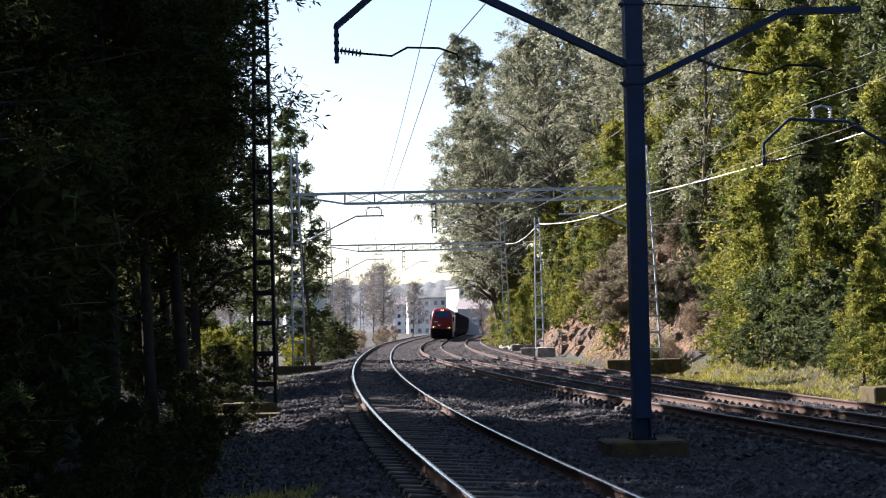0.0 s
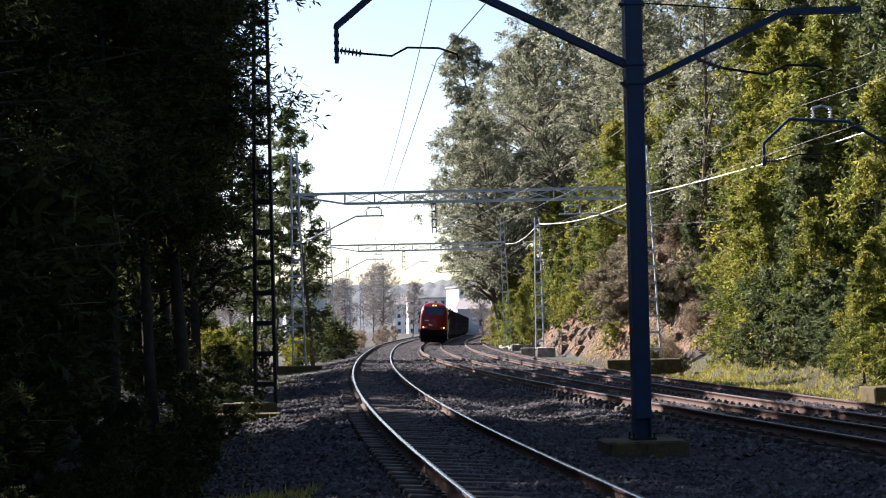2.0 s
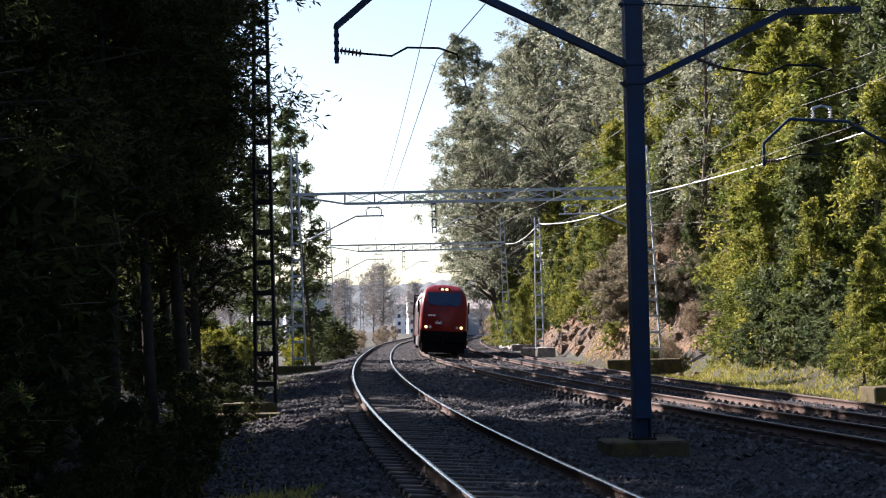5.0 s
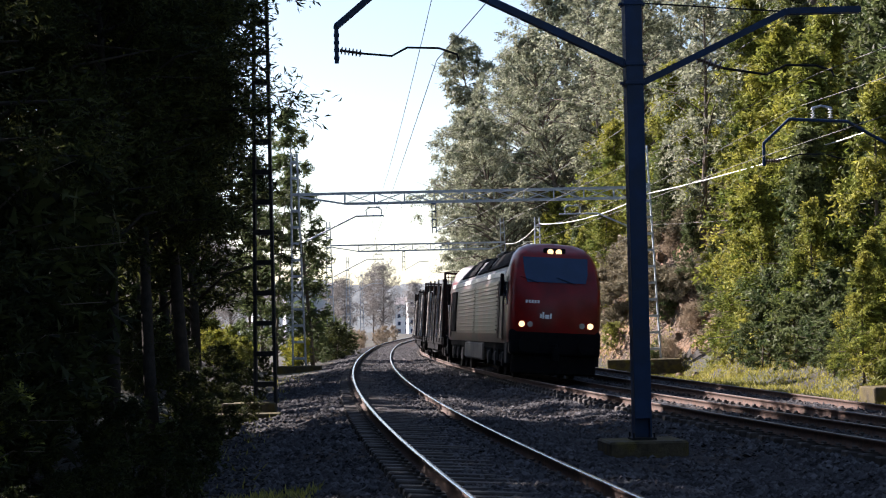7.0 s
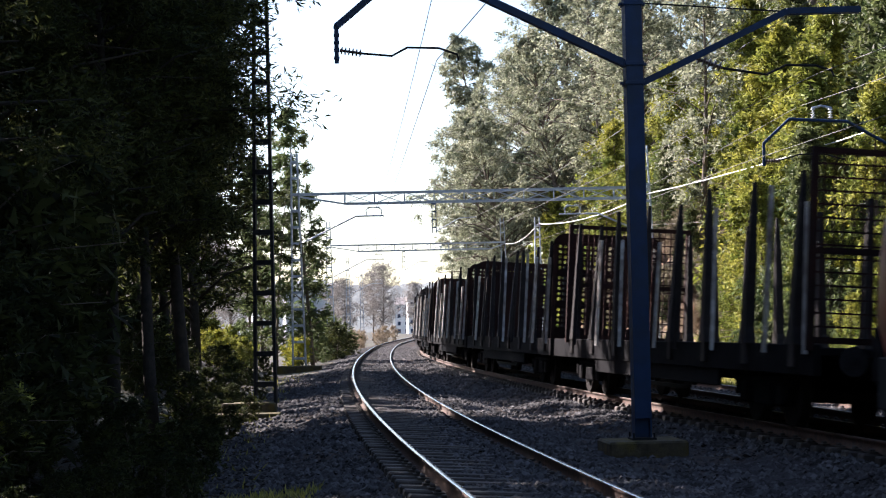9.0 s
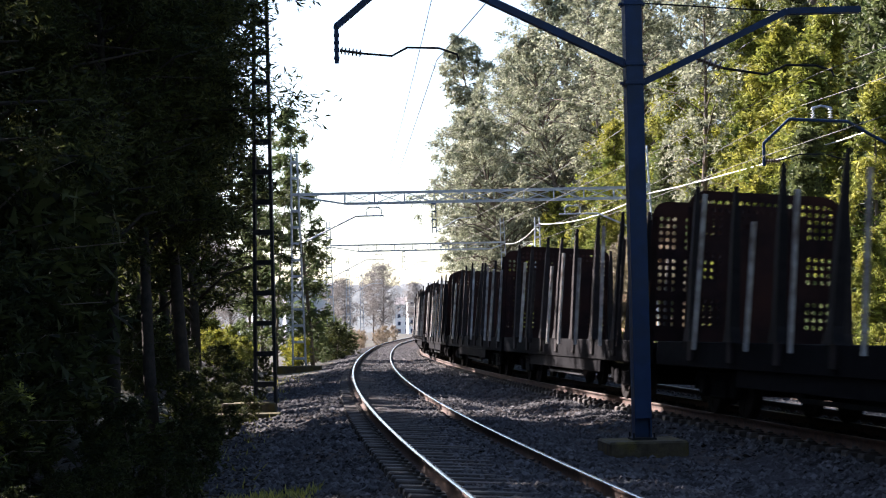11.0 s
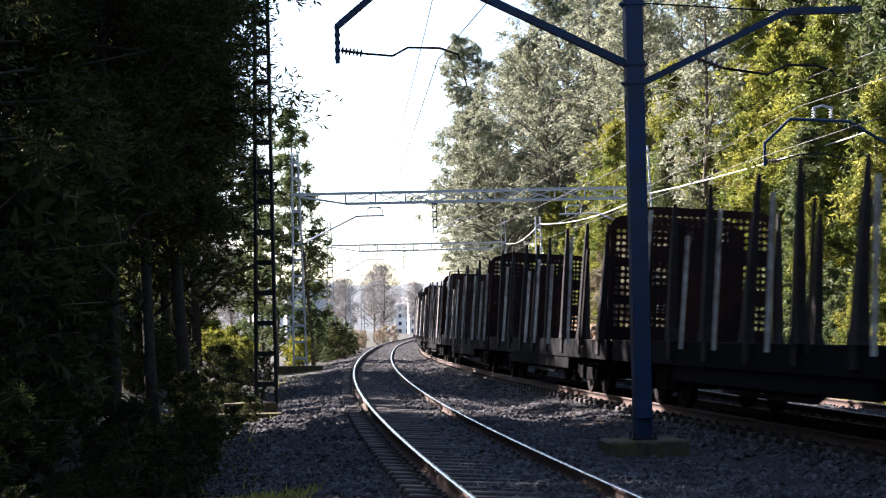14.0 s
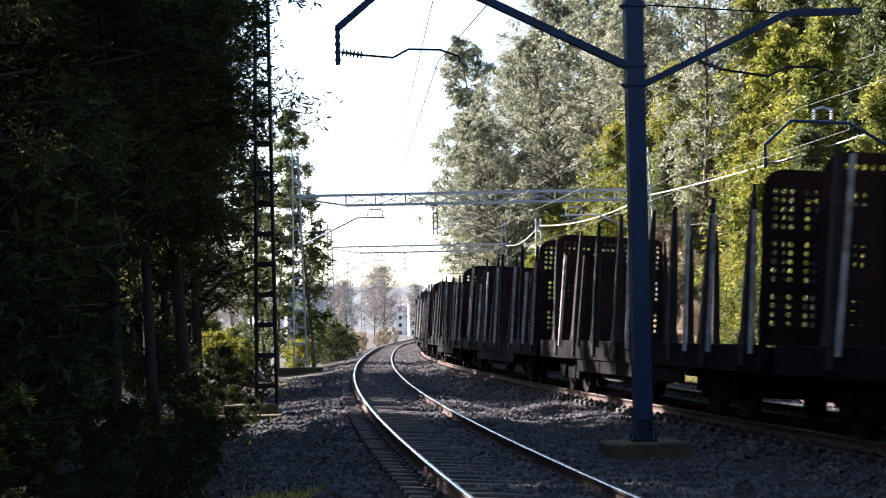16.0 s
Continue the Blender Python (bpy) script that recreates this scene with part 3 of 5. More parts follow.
A_AT, B_AT, C_AT = (-20, 26.4, 88, 146, 212), (-10, 26.7, 87.8, 145.8, 205), (0, 41.3, 87.6, 110, 196)
wire([over(LINE_A, y, 0.1 * (-1) ** i, 5.9 + (y > 30) * 0.3) for i, y in enumerate(A_AT)], 0.007, "taut contact wire above the near curved track", 0.05, M["copper"])
wire([over(LINE_A, y, 0, 7.5) for y in A_AT], 0.007, "messenger wire above the near curved track", 0.5, M["copper"])
wire([over(LINE_B, y, 0.1 * (-1) ** i, 5.6 + (y > 30) * 0.4) for i, y in enumerate(B_AT)], 0.007, "taut contact wire above the freight line", 0.05, M["copper"])
wire([over(LINE_B, y, 0, 6.9) for y in B_AT], 0.007, "messenger wire above the freight line", 0.35, M["copper"])
wire([over(LINE_C, y, 0.1, 5.55 + (y > 50) * 0.3) for y in C_AT], 0.007, "taut contact wire above the siding", 0.05, M["copper"])
wire([over(LINE_C, y, 1.6, 6.95) for y in C_AT], 0.007, "messenger wire above the siding", 0.3, M["copper"])
wire([(18.5, 34.0, 8.9), (10.6, 87.5, 8.4), (6.2, 110, 8.3), (5.4, 145.5, 8.8), (6.6, 196, 8.6)], 0.026, "bright sunlit feeder cable along the cutting", 0.45)
wire([(5.5, 0.0, 7.6), (3.03, 26.4, 7.55), (0.6, 88, 8.3), (-1.5, 146, 8.3)], 0.007, "thin return wire between the tracks", 0.4, M["copper"])
wire([(19.0, 30.0, 5.9), (10.7, 87.5, 6.8), (6.2, 110, 6.0), (5.4, 145.5, 6.5)], 0.007, "thin sagging cable along the cutting", 0.6, M["copper"])
# ---- the freight train ----
RUN_AT, RUN = (0.0, 6.5, 7.0, 7.5, 8.0, 16.0), (197.2, 39.6, 26.9, 14.3, 1.2, -202.8)  # seconds; place of the leading end along the line, gathering a little speed
LONGER = 1.065  # the locomotive is drawn out to its full length
LOCO_LENGTH, WAGON_PITCH, WAGON_LENGTH, WAGONS = 21.2, 20.1, 19.55, 21


def disc(bm, x0, x1, y, z, r, sides=20, hub=0.0):
    """A wheel or round plate whose axis is x."""
    rings = [[bm.verts.new((x, y + rr * math.cos(2 * math.pi * k / sides), z + rr * math.sin(2 * math.pi * k / sides))) for k in range(sides)] for x, rr in ((x0, r), (x1, r))]
    for k in range(sides):
        bm.faces.new((rings[0][k], rings[0][(k + 1) % sides], rings[1][(k + 1) % sides], rings[1][k]))
    bm.faces.new(rings[0][::-1])
    bm.faces.new(rings[1])


def wheelset(parent, y, r):
    """Two flanged wheels on an axle, turning about its own centre."""
    bm = bmesh.new()
    rod(bm, [(-1.0, 0, 0), (1.0, 0, 0)], 0.09, 10)
    for s in (-1, 1):
        disc(bm, s * 0.80, s * 0.82, 0, 0, r + 0.03)
        disc(bm, s * 0.82, s * 0.95, 0, 0, r)
        disc(bm, s * 0.95, s * 0.97, 0, 0, 0.16, 12)
        for k in range(4):  # uneven spokes of the disc so that the turning shows
            a = k * math.pi / 2
            box(bm, s * 0.95 - 0.006, s * 0.95 + 0.012, 0.2, 0.34, -0.04, 0.04, 0, pose(0, 0, 0, math.degrees(a)))
    o = part("wheelset", bm, M["wheel"], parent, "dark worn steel wheels on an axle")
    o.matrix_basis = pose(0, y, r)
    return o


def loft(bm, rings):
    rows = [[bm.verts.new(p) for p in r] for r in rings]
    for a, b in zip(rows, rows[1:]):
        for k in range(len(a) - 1):
            bm.faces.new((a[k], a[k + 1], b[k + 1], b[k]))
    return rows


LEVELS = [(1.06, 1.36), (1.25, 1.40), (1.7, 1.42), (2.3, 1.42), (2.8, 1.40), (3.12, 1.36), (3.45, 1.22), (3.8, 0.98), (4.04, 0.72), (4.17, 0.40), (4.22, 0.0)]


CAB = [(1.06, 1.36), (1.25, 1.40), (1.7, 1.42), (2.3, 1.42), (2.8, 1.41), (3.12, 1.385), (3.45, 1.34), (3.8, 1.21), (4.04, 1.01), (4.17, 0.70), (4.22, 0.0)]  # squarer shoulders


def nose(z):
    """How far forward the cab's face stands at that height."""
    return float(np.interp(z, [1.0, 1.6, 2.4, 2.85, 3.7, 4.04, 4.22], [10.12, 10.20, 10.16, 10.04, 9.57, 9.27, 8.87]))


def body_shell():
    bm = bmesh.new()
    stations = []
    for sgn in (1, -1):
        end = [("n", 0.0, 0.20), ("n", 0.07, 0.11), ("n", 0.25, 0.03), ("n", 0.7, 0.0)]
        stations += [(sgn, back, inset) for _, back, inset in end]
    front, rear = stations[:4], stations[4:][::-1]

    def loop(sgn, back, inset, levels=CAB):
        pts = []
        for sx in (-1, 1):
            seq = levels if sx < 0 else levels[::-1][1:]
            for z, w in seq:
                pts.append((sx * max(w - inset, 0) if w else 0.0, sgn * (nose(z) - back), z - (inset * 0.5 if z > 3.9 else 0)))
        return pts
    rows = [loop(*f) for f in front]
    rows += [[(p[0], 8.1, p[2]) for p in loop(1, 0, 0, LEVELS)], [(p[0], -8.1, p[2]) for p in loop(1, 0, 0, LEVELS)]]
    rows += [loop(*f) for f in rear]
    made = loft(bm, rows)
    for r in (made[0], made[-1]):  # faces of the two cabs
        n = len(r)
        for k in range(n // 2):
            a, b, c, d = r[k], r[k + 1], r[n - 2 - k], r[n - 1 - k]
            bm.faces.new([a, b, c, d] if b is not c else [a, b, d])
    bmesh.ops.recalc_face_normals(bm, faces=bm.faces)
    for f in bm.faces:  # cabs red, long sides faded, roof grey
        c = f.calc_center_median()
        f.material_index = 2 if c.z > 3.4 and abs(c.y) < 8.5 else (0 if abs(c.y) > 9.5 or (c.z > 3.1 and abs(c.y) > 8.2) else 1)
    return bm


def locomotive():
    t = new("locomotive")
    tagged(t, "red diesel freight locomotive with dirty louvred sides and lit headlamps", "locomotive")
    body = part("body", body_shell(), [M["red"], M["side_paint"], M["silver"]], t, "red cabs and faded dirty sides", True)
    for sgn, state in ((1, "lamp"), (-1, "lamp_off")):
        # windscreen lies on the raked face
        bm = bmesh.new()
        lo, hi = 2.94, 3.72
        pts = [(-0.90, nose(lo) + 0.012, lo), (0.90, nose(lo) + 0.012, lo), (0.97, nose(3.25) + 0.012, 3.25), (1.0, nose(hi) + 0.012, hi), (-1.0, nose(hi) + 0.012, hi), (-0.97, nose(3.25) + 0.012, 3.25)]
        a = [bm.verts.new((x, sgn * y, z)) for x, y, z in pts]
        b = [bm.verts.new((x, sgn * (y - 0.05), z)) for x, y, z in pts]
        bm.faces.new(a)
        for k in range(6):
            bm.faces.new((a[k], b[k], b[(k + 1) % 6], a[(k + 1) % 6]))
        bmesh.ops.recalc_face_normals(bm, faces=bm.faces)
        screen = part("windscreen", bm, M["glass"], t, "dark tinted windscreen")
        for x in (-0.55, 0.55):
            bm = bmesh.new()
            beam(bm, (x, sgn * (nose(2.92) + 0.03), 2.92), (x + 0.55, sgn * (nose(3.1) + 0.03), 3.1), 0.014)
            part("wiper", bm, M["black"], screen)
        for x, z, r in ((-0.13, 3.9, 0.09), (0.13, 3.9, 0.09), (-1.04, 1.66, 0.09), (1.04, 1.66, 0.09)):
            bm = bmesh.new()
            y = sgn * (nose(z) - (0.02 if z > 3 else 0.02))
            rod(bm, [(x, y - sgn * 0.12, z), (x, y + sgn * 0.03, z)], r, 14)
            part("headlight", bm, M[state], t, "round lit headlamp" if sgn > 0 else "")
        for x in (-0.79, 0.79):
            bm = bmesh.new()
            y = sgn * nose(1.66)
            rod(bm, [(x, y - sgn * 0.1, 1.66), (x, y + sgn * 0.02, 1.66)], 0.085, 14)
            part("tail_lamp", bm, M["lamp_off"], t)
        bm = bmesh.new()
        y = nose(3.9)
        box(bm, -0.34, 0.34, -0.1, 0.012, 3.78, 4.02, 0.03)
        o = part("lamp_housing", bm, M["black"], t)
        o.matrix_basis = pose(0, sgn * (y - 0.02), 0, 0, 0, 0 if sgn > 0 else 180)
        bm = bmesh.new()  # black skirt, buffer beam and plough
        box(bm, -1.38, 1.38, sgn * 9.95 - 0.16, sgn * 9.95 + 0.22, 0.75, 1.50, 0.05)
        box(bm, -1.28, 1.28, sgn * 9.85 - 0.12, sgn * 9.85 + 0.2, 0.16, 0.76, 0.05)
        part("skirt", bm, M["black"], t)
        for x in (-0.9, 0.9):
            bm = bmesh.new()
            rod(bm, [(x, sgn * 10.05, 1.05), (x, sgn * 10.47, 1.05)], 0.11, 12)
            rod(bm, [(x, sgn * 10.47, 1.05), (x, sgn * 10.53, 1.05)], 0.25, 16)
            part("buffer", bm, M["black"], t)
        bm = bmesh.new()
        box(bm, -0.06, 0.06, sgn * 10.2 - 0.15, sgn * 10.2 + 0.15, 0.9, 1.1, 0.02)
        box(bm, -0.11, 0.11, sgn * 10.35 - 0.05, sgn * 10.35 + 0.05, 0.55, 1.0, 0.03)
        part("coupling", bm, M["black"], t)
        for s in (-1, 1):  # steps, hand rails, mirror, cab door and side window
            bm = bmesh.new()
            box(bm, s * 1.36 - 0.06, s * 1.36 + 0.06, sgn * 9.55 - 0.25, sgn * 9.55 + 0.25, 0.45, 1.1, 0.02)
            part("step", bm, M["dark_steel"], t)
            bm = bmesh.new()
            box(bm, s * 1.43 - 0.01, s * 1.43 + 0.012, sgn * 8.4 - 0.36, sgn * 8.4 + 0.36, 1.15, 3.0, 0.004)
            part("cab_door", bm, M["side_paint"], t)
            bm = bmesh.new()
            box(bm, s * 1.425 - 0.01, s * 1.425 + 0.02, sgn * 9.2 - 0.36, sgn * 9.2 + 0.34, 2.25, 2.95, 0.01)
            part("side_window", bm, M["glass"], t)
            for yy in (7.95, 8.85):
                bm = bmesh.new()
                rod(bm, [(s * 1.46, sgn * yy, 1.2), (s * 1.46, sgn * yy, 2.6)], 0.018, 6)
                part("hand_rail", bm, M["silver"], t)
            bm = bmesh.new()
            box(bm, s * 1.5 - 0.05, s * 1.5 + 0.05, sgn * 8.75 - 0.1, sgn * 8.75 + 0.06, 2.5, 3.2, 0.02)
            part("mirror", bm, M["black"], t)
    # operator's mark and running number are plain white bars
    bm = bmesh.new()
    for x0, x1, z0, z1 in ((0.14, 0.19, 1.84, 2.0), (0.22, 0.34, 1.84, 1.96), (0.37, 0.42, 1.84, 2.04), (0.44, 0.49, 1.86, 1.98)):
        box(bm, x0, x1, nose(2.05) - 0.01, nose(2.05) + 0.012, z0, z1)
    part("mark", bm, M["white_paint"], t)
    bm = bmesh.new()
    for k in range(5):
        box(bm, 0.52 + k * 0.09, 0.58 + k * 0.09, nose(2.35) - 0.02, nose(2.35) + 0.012, 2.3, 2.39)
    part("number_bars", bm, M["white_paint"], t)
    for s in (-1, 1):
        bm = bmesh.new()  # white stripe along the roof's edge
        box(bm, s * 1.335 - 0.035, s * 1.335 + 0.035, -8.5, 8.5, 3.16, 3.32, 0.01)
        part("roof_stripe", bm, M["white_paint"], t, "white stripe along the roof edge")
        for y0, y1 in ((0.75, 7.3), (-5.5, 0.65)):
            bm = bmesh.new()
            box(bm, s * 1.425 - 0.02, s * 1.425 + 0.006, y0, y1, 1.35, 3.02, 0.004)
            panel = part("louvre_panel", bm, M["louvre"], t)
            for k in range(12):
                bm = bmesh.new()
                z = 1.45 + k * 0.13
                box(bm, s * 1.45 - 0.03, s * 1.45 + 0.02, y0 + 0.1, y1 - 0.1, z, z + 0.032, 0.006, Matrix.Identity(4))
                part("louvre", bm, M["louvre"], panel)
        bm = bmesh.new()
        box(bm, s * 1.44 - 0.03, s * 1.44 + 0.012, -7.7, -6.1, 1.4, 3.0, 0.01)
        part("vent_door", bm, M["black"], t)
        bm = bmesh.new()
        box(bm, s * 1.3 - 0.1, s * 1.3 + 0.06, -2.9, 2.9, 0.42, 1.04, 0.06)
        part("fuel_tank", bm, M["tank"], t, "dusty grey fuel tank")
        for y0, y1 in ((2.9, 8.0), (-0.4, 2.5), (-6.0, -1.4)):  # slanting dark roof panels
            bm = bmesh.new()
            q = [(s * 1.225, y0, 3.47), (s * 1.225, y1, 3.47), (s * 0.78, y1 - 0.9, 4.02), (s * 0.78, y0 + 0.25, 4.02)]
            a = [bm.verts.new((x, y, z)) for x, y, z in q]
            b = [bm.verts.new((x + s * 0.04, y, z + 0.04)) for x, y, z in q]
            bm.faces.new(a)
            bm.faces.new(b)
            for k in range(4):
                bm.faces.new((a[k], b[k], b[(k + 1) % 4], a[(k + 1) % 4]))
            bmesh.ops.recalc_face_normals(bm, faces=bm.faces)
            part("roof_panel", bm, M["black"], t)
    bm = bmesh.new()
    box(bm, -0.5, 0.5, -1.2, 1.0, 4.13, 4.32, 0.05)
    part("exhaust_box", bm, M["dark_steel"], t)
    bm = bmesh.new()
    box(bm, -0.55, 0.55, -7.2, -4.0, 4.13, 4.28, 0.05)
    part("roof_vent", bm, M["dark_steel"], t)
    bm = bmesh.new()
    box(bm, -1.3, 1.3, -9.9, 9.9, 0.85, 1.08, 0.03)
    part("underframe", bm, M["black"], t)
    wheels = []
    for yc in (6.1, -6.1):
        bm = bmesh.new()
        for s in (-1, 1):
            box(bm, s * 1.15 - 0.08, s * 1.15 + 0.08, yc - 2.7, yc + 2.7, 0.45, 0.72, 0.04)
            for q in (-1.85, 0, 1.85):
                box(bm, s * 1.22 - 0.1, s * 1.22 + 0.1, yc + q - 0.2, yc + q + 0.2, 0.32, 0.78, 0.04)
                for e in (-0.42, 0.42):
                    rod(bm, [(s * 1.2, yc + q + e, 0.5), (s * 1.2, yc + q + e, 0.9)], 0.11, 8)
        box(bm, -1.1, 1.1, yc - 0.5, yc + 0.5, 0.5, 0.85, 0.04)
        part("bogie", bm, M["dark_steel"], t, "three-axle bogie frame with coil springs")
        for q in (-1.85, 0, 1.85):
            wheels.append(wheelset(t, yc + q, 0.53))
    for o in t.children_recursive:
        if o in wheels or o.name.startswith("lamp_housing"):
            m = o.matrix_basis.copy()
            m.translation.y *= LONGER
            o.matrix_basis = m
        else:
            o.data.transform(Matrix.Diagonal((1, LONGER, 1, 1)))
    return t, wheels


def end_wall(name, t, y, style):
    """A steel headboard with rounded top corners; its holes go through it."""
    w, z0, z1, th = 1.42, 1.24, 3.95, 0.05
    cols, rows = (22, 20)
    bm = bmesh.new()
    cw, rh = 2 * w / cols, (z1 - z0) / rows
    grid = {}

    def vert(x, z, s):
        key = (round(x, 4), round(z, 4), s)
        if key not in grid:
            zz = z
            if abs(x) > w - 0.32 and z > z1 - 0.34:  # rounded corner
                cx, cz = math.copysign(w - 0.32, x), z1 - 0.34
                dx, dz = abs(x) - (w - 0.32), z - cz
                m = max(dx / 0.32, dz / 0.34)
                ln = math.hypot(dx / 0.32, dz / 0.34)
                if ln > 1e-6:
                    x, zz = cx + math.copysign(dx * m / ln, x), cz + dz * m / ln
            grid[key] = bm.verts.new((x, y + s * th / 2, zz))
        return grid[key]
    for i in range(cols):
        for j in range(rows):
            x0, x1, a, b = -w + i * cw, -w + (i + 1) * cw, z0 + j * rh, z0 + (j + 1) * rh
            edge = i in (1, 2, 3, 4, cols - 2, cols - 3, cols - 4, cols - 5)
            if style == "edges":
                hole = (edge and j not in (0, 1, 6, 7, 12, 13, 19)) or (j in (17, 18) and 0 < i < cols - 1) or (14 < j < 18 and i in (7, 8, 13, 14))
            elif style == "full":
                hole = 1 < j < 19 and 0 < i < cols - 1 and j % 6 != 0 and i % 6 != 5
            else:
                hole = j == 18 and i % 3 == 1
            corner = [(x0, a), (x1, a), (x1, b), (x0, b)]
            if not hole:
                for s in (-1, 1):
                    q = [vert(x, z, s) for x, z in corner]
                    bm.faces.new(q if s < 0 else q[::-1])
            else:
                cx, cz, r = (x0 + x1) / 2, (a + b) / 2, min(cw, rh) * 0.36
                oct_ = [(cx + r * math.cos(math.pi / 4 * (k - 2.5) ), cz + r * math.sin(math.pi / 4 * (k - 2.5))) for k in range(8)]
                inner = {s: [bm.verts.new((x, y + s * th / 2, z)) for x, z in oct_] for s in (-1, 1)}
                for s in (-1, 1):
                    q = [vert(x, z, s) for x, z in corner]
                    for c in range(4):
                        n0, n1, n2 = inner[s][(2 * c) % 8], inner[s][(2 * c + 1) % 8], inner[s][(2 * c + 2) % 8]
                        f = [(q[c], n1, n0), (q[c], q[(c + 1) % 4], n2, n1)]
                        for g in f:
                            bm.faces.new(g)
                for k in range(8):
                    bm.faces.new((inner[-1][k], inner[-1][(k + 1) % 8], inner[1][(k + 1) % 8], inner[1][k]))
    bmesh.ops.recalc_face_normals(bm, faces=bm.faces)
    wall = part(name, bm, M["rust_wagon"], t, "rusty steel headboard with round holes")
    for x in (-w + 0.06, -0.5, 0.5, w - 0.06):
        bm = bmesh.new()
        box(bm, x - 0.05, x + 0.05, y - 0.06, y + 0.06, 1.1, z1 - 0.3, 0.01)
        part("wall_post", bm, M["rust_wagon"], wall)
    return wall


def cage_wall(t, y):
    """A welded mesh headboard with a window-like opening."""
    bm = bmesh.new()
    for x in (-1.45, 1.45):
        beam(bm, (x, y, 1.15), (x, y, 4.0), 0.1)
    for z in (1.3, 2.55, 3.95):
        beam(bm, (-1.45, y, z), (1.45, y, z), 0.09)
    part("wall_frame", bm, M["rust_wagon"], t)
    bm = bmesh.new()
    for k in range(1, 20):
        beam(bm, (-1.45 + k * 0.145, y, 1.3), (-1.45 + k * 0.145, y, 3.95), 0.025)
    for k in range(1, 14):
        beam(bm, (-1.45, y, 1.3 + k * 0.19), (1.45, y, 1.3 + k * 0.19), 0.025)
    part("mesh_grid", bm, M["rust_wagon"], t, "welded steel mesh")


def stake_at(t, s, y, h, lean, mat):
    """A tapering steel stake with a gusseted foot."""
    bm = bmesh.new()
    rows = []
    for z, w, d in ((0.0, 0.42, 0.18), (0.25, 0.24, 0.16), (h * 0.55, 0.19, 0.13), (h * 0.8, 0.13, 0.10), (h, 0.05, 0.06)):
        rows.append([(i * d / 2 - s * lean * z, j * w / 2, z) for i, j in ((-1, -1), (1, -1), (1, 1), (-1, 1), (-1, -1))])
    loft(bm, rows)
    bm.faces.new([bm.verts.new(p) for p in rows[-1][:4]])
    bmesh.ops.remove_doubles(bm, verts=bm.verts, dist=0.001)
    bmesh.ops.recalc_face_normals(bm, faces=bm.faces)
    o = part("stake", bm, mat, t)
    o.matrix_basis = pose(s * 1.40, y, 1.24)
    return o


def bar_at(t, s, y, h, slant, mat):
    """A loose thin bar leaning along the wagon's side, its foot in a pocket."""
    bm = bmesh.new()
    beam(bm, (0, 0, 0), (-s * 0.04, slant * h, h), 0.07, 0.05)
    o = part("loose_bar", bm, mat, t, "thin leaning steel bar")
    o.matrix_basis = pose(s * 1.47, y, 1.1)


